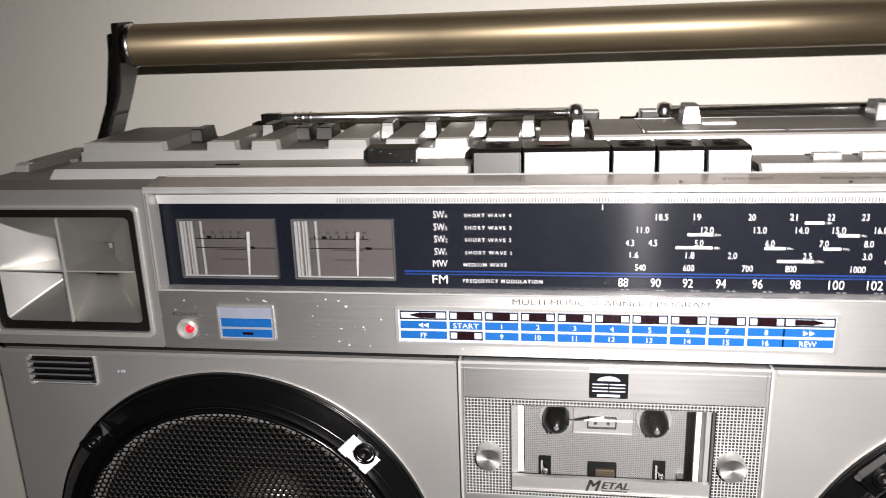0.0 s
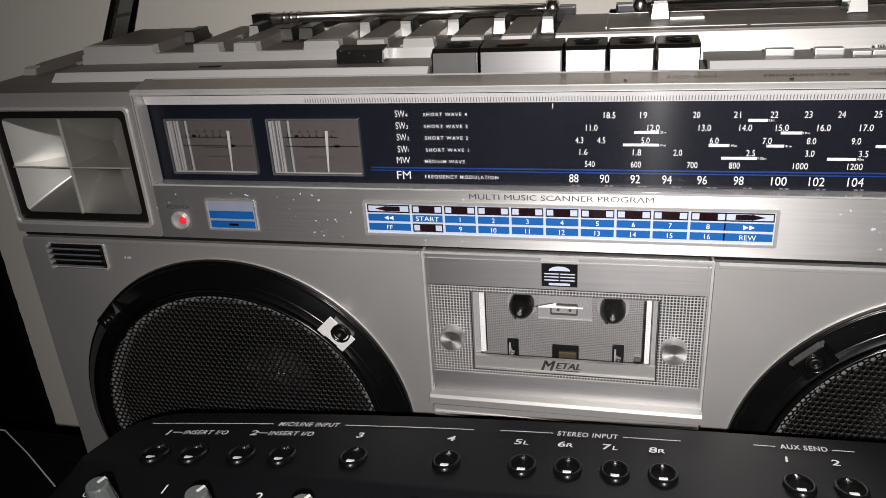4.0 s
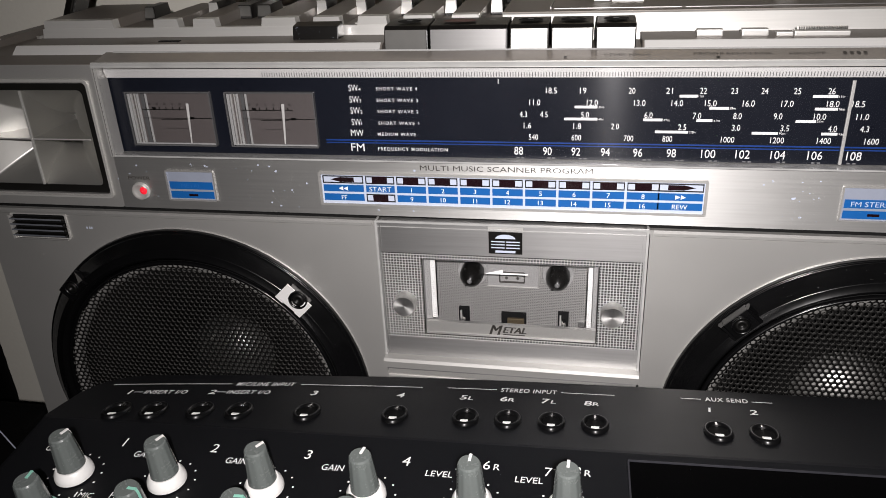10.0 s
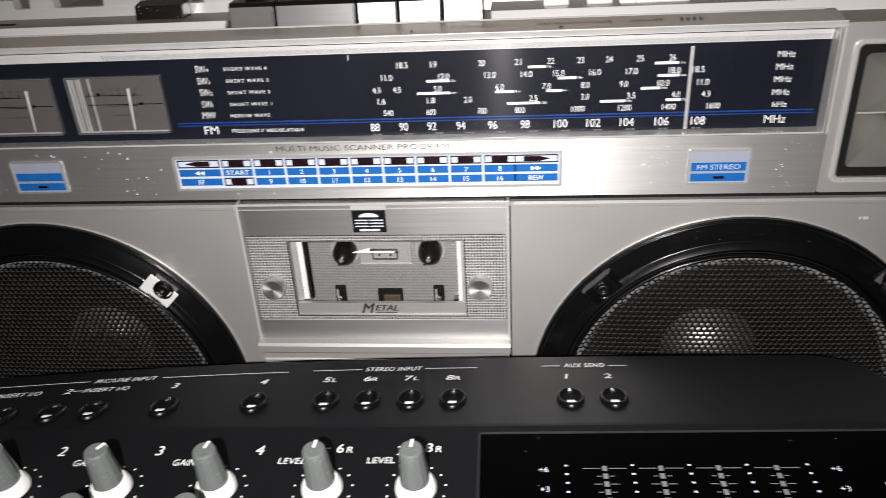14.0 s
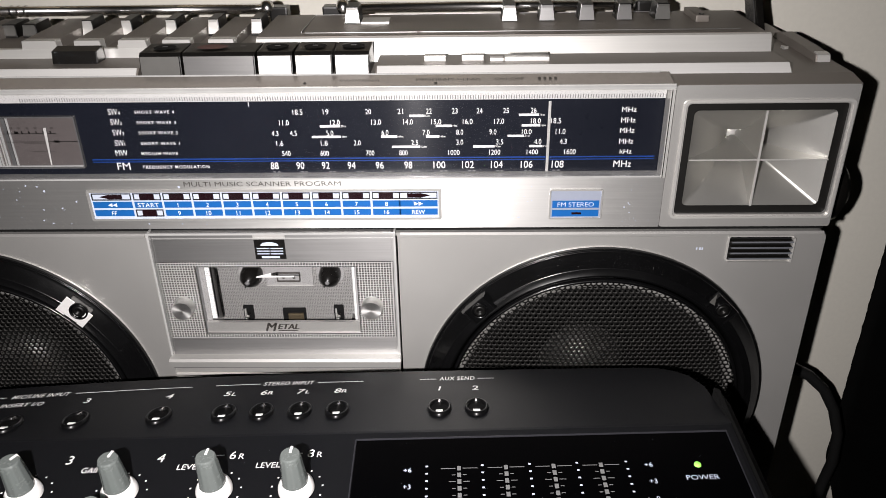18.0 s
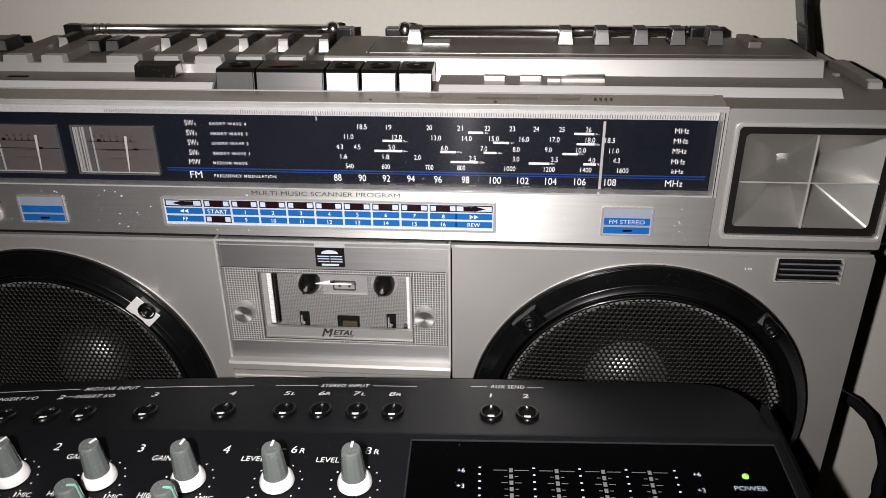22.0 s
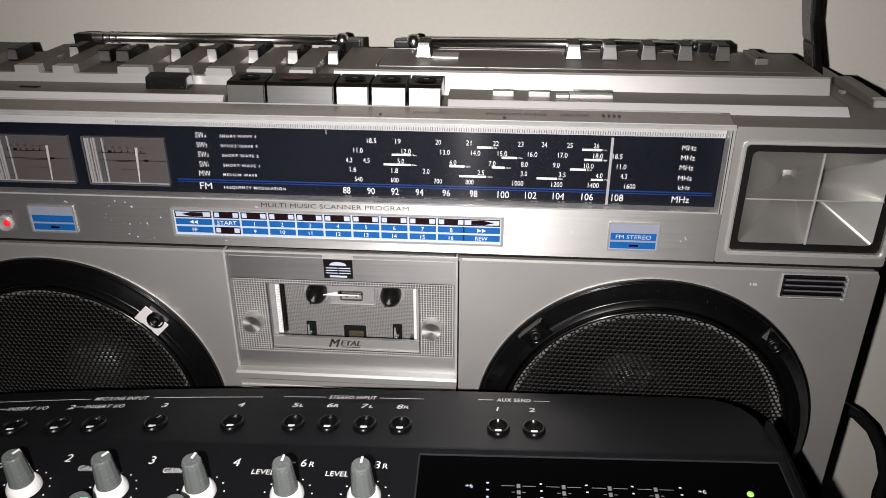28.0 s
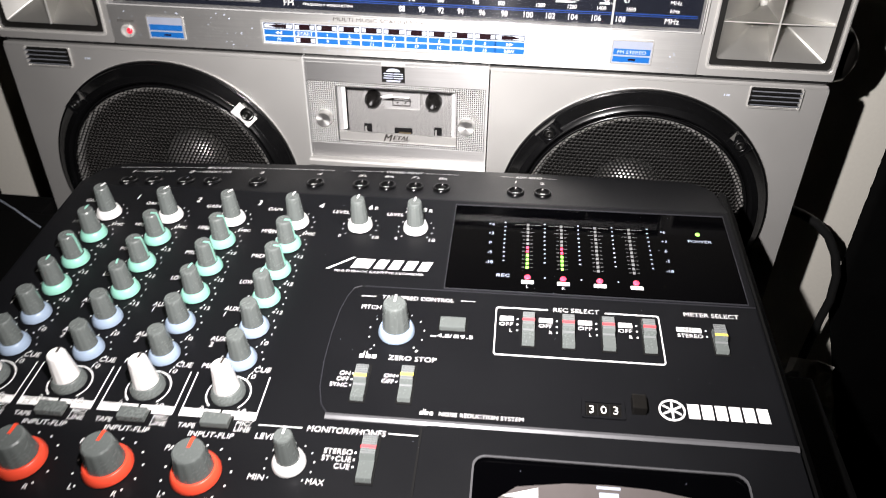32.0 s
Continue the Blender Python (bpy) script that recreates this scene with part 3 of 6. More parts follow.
def horn(s, sx):
    x0, x1 = sorted((sx * 0.2347, sx * 0.336))
    cx, cz = sx * 0.2874, 0.3024
    hw, hh = 0.0449, 0.0339
    h = part("tweeter_housing", plate([rect(x0, x1, 0.2605, 0.3468, 0.0015), rect(cx - hw - 0.0026, cx + hw + 0.0026, cz - hh - 0.0022, cz + hh + 0.0022, 0.003)], 0.0, 0.03), SILVER, s, "silver corner housing of the horn tweeter")
    part("bezel", plate([rect(cx - hw - 0.0026, cx + hw + 0.0026, cz - hh - 0.0022, cz + hh + 0.0022, 0.003), rect(cx - hw - 0.0012, cx + hw + 0.0012, cz - hh - 0.0010, cz + hh + 0.0010, 0.0028)], -0.0012, 0.03), TRIM, h)
    part("bezel", plate([rect(cx - hw - 0.0012, cx + hw + 0.0012, cz - hh - 0.0010, cz + hh + 0.0010, 0.0028), rect(cx - hw, cx + hw, cz - hh, cz + hh, 0.0025)], 0.0002, 0.03), SILVER, h)
    part("black_frame", plate([rect(cx - hw, cx + hw, cz - hh, cz + hh, 0.0025), rect(cx - 0.0402, cx + 0.0402, cz - 0.0293, cz + 0.0293, 0.003)], 0.0022, 0.03), DARKFRAME, h)
    # flared mouth: curved from the rim to a small throat
    verts, faces = [], []
    n = 12
    for k in range(n + 1):
        t = k / n
        f = 0.15 + 0.85 * (1 - t) ** 1.9
        outline = rect(-1, 1, -1, 1, 0.05 + 0.16 * t, 6)
        for p in outline:
            verts.append((cx + 0.0402 * f * p[0], 0.0030 + 0.046 * t, cz + 0.0293 * f * p[1]))
    q = len(outline)
    for k in range(n):
        for i in range(q):
            faces.append((k * q + i, k * q + (i + 1) % q, (k + 1) * q + (i + 1) % q, (k + 1) * q + i))
    mouth = part_mesh("horn_mouth", mesh_from(verts, faces), PEARL, h, "pearl silver flared horn", smooth=True)
    part("throat", lathe([(0.0085, 0.0), (0.0085, 0.002), (0.0, 0.0028)], Matrix.Translation((cx, 0.050, cz)) @ FACE, 20, cap=False), TRIM, mouth)
    part("fin", prism([(0.0015, cz + 0.0292), (0.0015, cz - 0.0292), (0.010, cz - 0.0260), (0.044, cz - 0.003), (0.044, cz + 0.003), (0.010, cz + 0.0260)], cx - 0.0005, cx + 0.0005, "x"), PEARL, mouth)
    part("fin", prism([(cx - 0.0400, 0.0012), (cx + 0.0400, 0.0012), (cx + 0.035, 0.010), (cx + 0.003, 0.044), (cx - 0.003, 0.044), (cx - 0.035, 0.010)], cz - 0.0005, cz + 0.0005, "z"), PEARL, mouth)
    part("fin_edge", box(cx - 0.0006, cx + 0.0006, 0.0008, 0.0022, cz - 0.0290, cz + 0.0290, 0.0002), TRIM, mouth, "bright front edge of the fin")
    part("fin_edge", box(cx - 0.0398, cx + 0.0398, 0.0010, 0.0020, cz - 0.0004, cz + 0.0004, 0.0002), TRIM, mouth)


def vent(s, sx):
    x0, x1 = sorted((sx * 0.2783, sx * 0.3164))
    z0, z1 = 0.2380, 0.2537
    v = part("vent", plate([rect(x0 - 0.0009, x1 + 0.0009, z0 - 0.0009, z1 + 0.0006, 0.0015), rect(x0, x1, z0, z1, 0.0010)], -0.0010, 0.0004), TRIM, s, "small louvred vent")
    part("backing", box(x0 - 0.0003, x1 + 0.0003, -0.0004, 0.0004, z0 - 0.0002, z1 + 0.0002), MATTE, v)
    for k in range(4):
        z = z0 + 0.0004 + k * 0.0037
        part("slat", prism([(-0.0006, z), (-0.0034, z + 0.0016), (-0.0036, z + 0.0023), (-0.0006, z + 0.0026)], x0 + 0.0004, x1 - 0.0004, "x"), BLACK, v)
        part("slat_edge", prism([(-0.0036, z + 0.0013), (-0.0041, z + 0.0016), (-0.0041, z + 0.0022), (-0.0036, z + 0.0024)], x0 + 0.0007, x1 - 0.0007, "x"), LOUVRE, v)
    part("frame_side", box(x0 - 0.0004 if sx < 0 else x1 - 0.0009, x0 + 0.0012 if sx < 0 else x1 + 0.0005, -0.0034, 0.0002, z0 - 0.0006, z1, 0.0002), TRIM, v)
    part("frame_foot", box(x0, x1, -0.0026, -0.0002, z0 - 0.0012, z0 - 0.0003, 0.0002), SILVER, v)
    # a worn maker's mark beside it, too small to read
    xm = sx * 0.262
    tagged(part_mesh("worn_print", strips([(xm + d, xm + d + 0.0009, 0.2448, 0.2464) for d in (-0.0030, -0.0010, 0.0004)], -0.0003), CELL, s), kind="stuff")


def band(s):
    """Brushed strip below the dial with the indicator displays."""
    bd = part("control_band", box(-0.2345, 0.2345, 0.0, 0.02, 0.2605, 0.2934), BRUSHED, s, "brushed aluminium band with worn paint")
    print_text("MULTI MUSIC SCANNER PROGRAM", DARKPRINT, bd, -0.0018, 0.2899, 0.0029, 0.0934, d=-0.0003)
    # programme display
    dp = part("program_display", plate([rect(-0.1078, 0.1040, 0.2664, 0.2864, 0.001), rect(-0.1062, 0.1024, 0.2677, 0.2850)], -0.0012, 0.0005), SILVER, s, "blue and white music scanner display strip")
    part("display_face", box(-0.1062, 0.1024, -0.0004, 0.0005, 0.2677, 0.2850), CELL, dp)
    starts = [-0.1052] + [-0.0801 + 0.0179 * k for k in range(9)] + [0.0790]
    for k, x in enumerate(starts):
        w = 0.0237 if k == 0 else 0.0228 if k == 10 else 0.0166
        part_mesh("blue_bar", strips([(x, x + w, 0.2749, 0.2790)], -0.0007), BLUE, dp)
        if k != 1:
            part_mesh("blue_bar", strips([(x, x + w, 0.2695, 0.2736)], -0.0007), BLUE, dp)
        part("led_cell", plate([rect(x, x + w, 0.2800, 0.2844), rect(x + 0.0005, x + w - 0.0005, 0.2805, 0.2839)], -0.0011, -0.0004), BLACK, dp)
        if k in (0, 10):
            q = 1 if k == 0 else -1
            c = x + w / 2
            part_mesh("arrow", shape([(c - q * 0.0075, 0.2822), (c - q * 0.001, 0.2838), (c - q * 0.001, 0.2836), (c + q * 0.0065, 0.2836), (c + q * 0.0065, 0.2808), (c - q * 0.001, 0.2808), (c - q * 0.001, 0.2806)], -0.0009), LEDOFF, dp)
            for e in (-1, 1):
                tx = c + e * 0.0014
                part_mesh("arrow", shape([(tx - q * 0.0014, 0.2769), (tx + q * 0.0012, 0.2782), (tx + q * 0.0012, 0.2756)], -0.0010), WHITE, dp)
            print_text("FF" if k == 0 else "REW", WHITE, dp, c, 0.2715, 0.0026, d=-0.0010)
        else:
            part("led_window", box(x + 0.0039, x + w - 0.0041, -0.0013, -0.0004, 0.2801, 0.2843), LEDOFF, dp)
            if k == 1:
                print_text("START", WHITE, dp, x + w / 2, 0.2769, 0.0027, 0.0128, d=-0.0010)
                part("led_cell", plate([rect(x, x + w, 0.2693, 0.2738), rect(x + 0.0005, x + w - 0.0005, 0.2698, 0.2733)], -0.0011, -0.0004), BLACK, dp)
                part("led_window", box(x + 0.0039, x + w - 0.0041, -0.0013, -0.0004, 0.2694, 0.2737), LEDOFF, dp)
            else:
                print_text(str(k - 1), WHITE, dp, x + w / 2, 0.2769, 0.0026, d=-0.0010)
                print_text(str(k + 7), WHITE, dp, x + w / 2, 0.2715, 0.0026, d=-0.0010)
    # small displays
    for x0, x1, word in ((-0.2023, -0.1728, "METAL"), (0.1690, 0.1987, "FM STEREO")):
        f = part("indicator", plate([rect(x0 - 0.0008, x1 + 0.0008, 0.2662, 0.2853, 0.001), rect(x0, x1, 0.2670, 0.2845)], -0.0012, 0.0005), SILVER, s, "small blue and silver indicator window")
        part("indicator_face", box(x0, x1, -0.0003, 0.0005, 0.2670, 0.2845), INDFACE, f)
        part_mesh("blue_bar", strips([(x0 + 0.0010, x1 - 0.0010, 0.2735, 0.2782)], -0.0006), BLUE, f)
        part_mesh("blue_bar", strips([(x0 + 0.0010, x1 - 0.0010, 0.2678, 0.2722)], -0.0006), BLUE, f)
        print_text(word, PALEINK if x0 < 0 else CELL, f, (x0 + x1) / 2, 0.2758, 0.0027, 0.0125 if word == "METAL" else 0.0215, d=-0.0009)
        part("led_window", box((x0 + x1) / 2 - 0.0022, (x0 + x1) / 2 + 0.0034, -0.0010, -0.0004, 0.2693, 0.2706), LEDOFF, f)
    # power lamp: a lens set off-centre in a chrome dish
    m = Matrix.Translation((-0.2213, 0.0, 0.2714)) @ FACE
    lamp = part("power_lamp", lathe([(0.0055, 0.0), (0.0053, 0.0016), (0.0047, 0.0022), (0.0036, 0.0014), (0.0001, 0.0011)], m, 28, cap=False), TRIM, s, "red power lamp in a chrome dish", smooth=True)
    part("lens", lathe([(0.0024, 0.0010), (0.0023, 0.0022), (0.0015, 0.0029), (0.0002, 0.0032)], Matrix.Translation((-0.2186, 0.0, 0.2722)) @ FACE, 20, cap=False), RED, lamp, "lit red lens", smooth=True)
    print_text("POWER", DARKPRINT, bd, -0.2208, 0.2797, 0.0022, 0.0143, d=-0.0003, bold=0.012)
    # chips in the lacquer
    rng = random.Random(4)
    for cx, w, n in ((-0.141, 0.034, 26), (0.148, 0.020, 20), (0.218, 0.012, 14), (-0.215, 0.014, 10), (-0.105, 0.12, 8), (0.03, 0.2, 6)):
        verts, faces = [], []
        for _ in range(n):
            x, z, r = cx + rng.gauss(0, 0.5) * w, rng.uniform(0.2635, 0.2895), rng.uniform(0.0002, 0.0008) * rng.random() ** 0.9 + 0.0001
            if -0.110 < x < 0.106 or 0.166 < x < 0.201 or -0.205 < x < -0.170:
                z = rng.choice((0.2640, 0.2883)) + rng.uniform(-0.0015, 0.0008)
            k = len(verts)
            q = rng.randint(5, 8)
            verts += [(x + r * rng.uniform(0.4, 1.7) * math.cos(6.283 * i / q), -0.00025, z + r * rng.uniform(0.25, 1.3) * math.sin(6.283 * i / q)) for i in range(q)]
            faces.append(tuple(range(k, k + q)))
        tagged(part_mesh("paint_chips", mesh_from(verts, faces), CELL, bd), kind="stuff")


def dial(s):
    yp = 0.0075
    d = part("dial_plate", box(-0.2320, 0.2320, yp, 0.02, 0.2938, 0.3408), DIAL, s, "dark navy tuning scale with white numerals")
    yt = yp - 0.0003
    rows = (
        (0.3311, 0.0031, "18.5@.0221 19@.0383 20@.0628 21@.0812 22@.0976 23@.1124 24@.1266 25@.1417 26@.1574"),
        (0.3248, 0.0031, "11.0@.0136 12.0@.0432 13.0@.0670 14.0@.0855 15.0@.1017 16.0@.1198 17.0@.1379 18.0@.1589 18.5@.1705"),
        (0.3184, 0.0031, "4.3@.0076 4.5@.0184 5.0@.0397 6.0@.0718 7.0@.0957 8.0@.1152 9.0@.1344 10.0@.1539 11.0@.1734"),
        (0.3123, 0.0031, "1.6@.0098 1.8@.0359 2.0@.0553 2.5@.0889 3.0@.1152 3.5@.1384 4.0@.1606 4.3@.1753"),
        (0.3060, 0.0031, "540@.0130 600@.0356 700@.0625 800@.0821 1000@.1118 1200@.1356 1400@.1576 1600@.1796"),
        (0.2983, 0.0044, "88@.0051 90@.0205 92@.0356 94@.0510 96@.0677 98@.0847 100@.1031 102@.1200 104@.1370 106@.1546 108@.1728"),
    )
    for z, h, items in rows:
        for item in items.split():
            word, x = item.split("@")
            print_text(word, WHITE, d, float(x), z, h, h * 0.53 * sum(0.45 if c == "." else 1 for c in word), d=yt)
    for name, x0, x1, z in (("13m", .0863, .0950, .3284), ("11m", .1491, .1606, .3285), ("25m", .0342, .0459, .3225), ("19m", .1013, .1107, .3223), ("16m", .1509, .1615, .3222),
                            ("60m", .0290, .0461, .3161), ("49m", .0694, .0789, .3160), ("41m", .0956, .1034, .3159), ("31m", .1429, .1524, .3159), ("120m", .0756, .0921, .3097), ("90m", .1230, .1355, .3096), ("75m", .1558, .1633, .3096)):
        part_mesh("band_bar", strips([(x0, x1, z - 0.0007, z + 0.0007)], yt), WHITE, d)
        print_text(name, WHITE, d, x1 + 0.0005, z, 0.0012, d=yt, align="l")
    for n, z in ((4, 0.3322), (3, 0.3259), (2, 0.3197), (1, 0.3132)):
        print_text("SW", WHITE, d, -0.0876, z, 0.0036, 0.0054, d=yt, align="l")
        print_text(str(n), WHITE, d, -0.0820, z - 0.0007, 0.0019, d=yt, align="l")
        print_text("SHORT WAVE %d" % n, WHITE, d, -0.0722, z - 0.0004, 0.0018, 0.0230, d=yt, align="l", space=1.35, bold=0.008)
    print_text("MW", WHITE, d, -0.0849, 0.3071, 0.0036, 0.0074, d=yt)
    print_text("MEDIUM WAVE", WHITE, d, -0.0731, 0.3065, 0.0018, 0.0216, d=yt, align="l", space=1.3, bold=0.008)
    print_text("FM", WHITE, d, -0.0853, 0.2987, 0.0045, 0.0078, d=yt)
    print_text("FREQUENCY MODULATION", WHITE, d, -0.0736, 0.2980, 0.0019, 0.0396, d=yt, align="l", space=1.3, bold=0.008)
    for z in (0.3312, 0.3250, 0.3188, 0.3122):
        print_text("MHz", WHITE, d, 0.2117, z, 0.0031, 0.0082, d=yt)
    print_text("kHz", WHITE, d, 0.2120, 0.3060, 0.0028, 0.0070, d=yt)
    print_text("MHz", WHITE, d, 0.2108, 0.2983, 0.0042, 0.0105, d=yt)
    part_mesh("blue_line", strips([(-0.1035, 0.2290, 0.3024, 0.3032)], yt + 0.0001), BLUELINE, d)
    part_mesh("blue_line", strips([(-0.1035, 0.2290, 0.3010, 0.3016)], yt + 0.0001), BLUELINE, d)
    part_mesh("index_mark", strips([(-0.0058, -0.0054, 0.3345, 0.3372)], yt), WHITE, d)
    part("tuning_pointer", box(0.1656, 0.1672, yp - 0.0018, yp - 0.0006, 0.2942, 0.3366, 0.0003), TRIM, d, "silver tuning pointer")
    # foot under the scale: grey marks drawn as the numerals' reflection
    part_mesh("foot_reflections", strips([(x, x + 0.0016, 0.2940, 0.2948) for k in range(11) for x in (0.004 + 0.0166 * k, 0.0066 + 0.0166 * k)], yt), SEG, d)
    # graduated strip above the scale
    r = part("graduated_strip", prism([(0.0040, 0.3386), (0.0024, 0.3456), (0.02, 0.3456), (0.02, 0.3386)], -0.2305, 0.2305, "x"), STRIPMETAL, s, "satin strip with fine graduations")
    verts, faces = [], []
    for i in range(255):
        a, k = -0.135 + 0.365 * i / 255, len(verts)
        c = a + 0.0004
        for x, q in ((a, 0.08), (c, 0.08), (c, 0.42), (a, 0.42)):
            verts.append((x, 0.0040 - 0.0016 * q - 0.0003, 0.3386 + 0.0070 * q))
        faces.append((k, k + 1, k + 2, k + 3))
    tagged(part_mesh("graduations", mesh_from(verts, faces), SEG, r), kind="stuff")
    # level meters
    for x0, x1, nx in ((-0.2222, -0.1694, -0.1850), (-0.1605, -0.1075, -0.1272)):
        m = part("level_meter", plate([rect(x0, x1, 0.2983, 0.3302, 0.0006), rect(x0 + 0.0010, x1 - 0.0006, 0.2992, 0.3295)], yp - 0.0026, yp - 0.0001), EDGE, s, "square level meter with a pale needle")
        part("meter_face", box(x0 + 0.0008, x1 - 0.0005, yp - 0.0008, yp - 0.00005, 0.2990, 0.3297), METER, m)
        # bright lines in the meter's glass, drawn as solid pale and smoky bars
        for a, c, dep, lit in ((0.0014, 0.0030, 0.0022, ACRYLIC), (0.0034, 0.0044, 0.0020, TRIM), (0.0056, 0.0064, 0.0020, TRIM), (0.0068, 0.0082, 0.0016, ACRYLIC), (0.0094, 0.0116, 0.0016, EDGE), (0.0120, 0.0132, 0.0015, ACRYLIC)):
            part("glass_line", box(x0 + a, x0 + c, yp - dep, yp - 0.0009, 0.2998, 0.3290, 0.0002), lit, m)
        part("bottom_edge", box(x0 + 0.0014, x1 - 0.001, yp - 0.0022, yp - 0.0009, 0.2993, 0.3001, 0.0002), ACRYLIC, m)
        ys = yp - 0.0018
        ticks = [(x0 + 0.0090, x1 - 0.0130, 0.3196, 0.3200), (x0 + 0.0090, x1 - 0.001, 0.3146, 0.3150), (x0 + 0.020, x1 - 0.016, 0.3139, 0.3142)]
        ticks += [(x0 + 0.0115 + 0.0042 * k, x0 + 0.0121 + 0.0042 * k, 0.3200, 0.3214) for k in range(7)]
        ticks += [(x0 + 0.016, x0 + 0.018, 0.3197, 0.3212), (x0 + 0.038, x0 + 0.041, 0.3143, 0.3156)]
        part_mesh("meter_scale", strips(ticks, ys), BLACK, m)
        part_mesh("meter_scale", strips([(x0 + 0.0135 + 0.0048 * k, x0 + 0.0150 + 0.0048 * k, 0.3225, 0.3238) for k in range(6)] + [(x0 + 0.022, x0 + 0.037, 0.3085, 0.3091)], ys), DARKMETER, m)
        part_mesh("needle", shape([(nx - 0.0006, 0.3004), (nx + 0.0002, 0.3004), (nx + 0.0021, 0.3236), (nx + 0.0003, 0.3236)], yp - 0.0023), NEEDLE, m)
    # clear acrylic cover over the whole window, with thick bright edges
    c = part("dial_cover", box(-0.2310, 0.2310, -0.0030, -0.0018, 0.2945, 0.3455), PANE, s, "clear acrylic dial cover")
    c.visible_shadow = False
    for x in (-0.2337, 0.2311):
        for a, e, ink in ((0.0, 0.0006, TRIM), (0.0006, 0.0012, DARKFRAME), (0.0012, 0.0017, TRIM), (0.0017, 0.0021, ACRYLIC), (0.0021, 0.0026, TRIM)):
            part("cover_edge", box(x + a, x + e - 0.00003, -0.0034 + (0.0006 if ink is DARKFRAME else 0), 0.006, 0.2936, 0.3470), ink, c)
    part("cover_edge", box(-0.2311, 0.2311, -0.0030, -0.0004, 0.2936, 0.2946, 0.0002), ACRYLIC, c)
    part("cover_top", prism([(-0.0030, 0.3462), (-0.0022, 0.3480), (0.0130, 0.3512), (0.0130, 0.3503), (0.0000, 0.3472), (0.0000, 0.3462)], -0.2330, 0.2330, "x"), LID, c, "smoked sloping lid of the cover")
    part("cover_edge", prism([(-0.0036, 0.3459), (-0.0036, 0.3470), (-0.0026, 0.3480), (-0.0020, 0.3478), (-0.0026, 0.3470), (-0.0026, 0.3459)], -0.2337, 0.2337, "x"), ACRYLIC, c, "clear front edge of the lid")
    part("cover_edge", box(-0.2337, 0.2337, -0.0039, -0.0028, 0.3455, 0.34588), TRIM, c)
    part("cover_edge", box(-0.2337, 0.2337, -0.0028, -0.0018, 0.34805, 0.3485), TRIM, c)
    part("cover_edge", prism([(0.0118, 0.3508), (0.0126, 0.3517), (0.0136, 0.3515), (0.0132, 0.3505)], -0.2280, 0.2280, "x"), ACRYLIC, c)


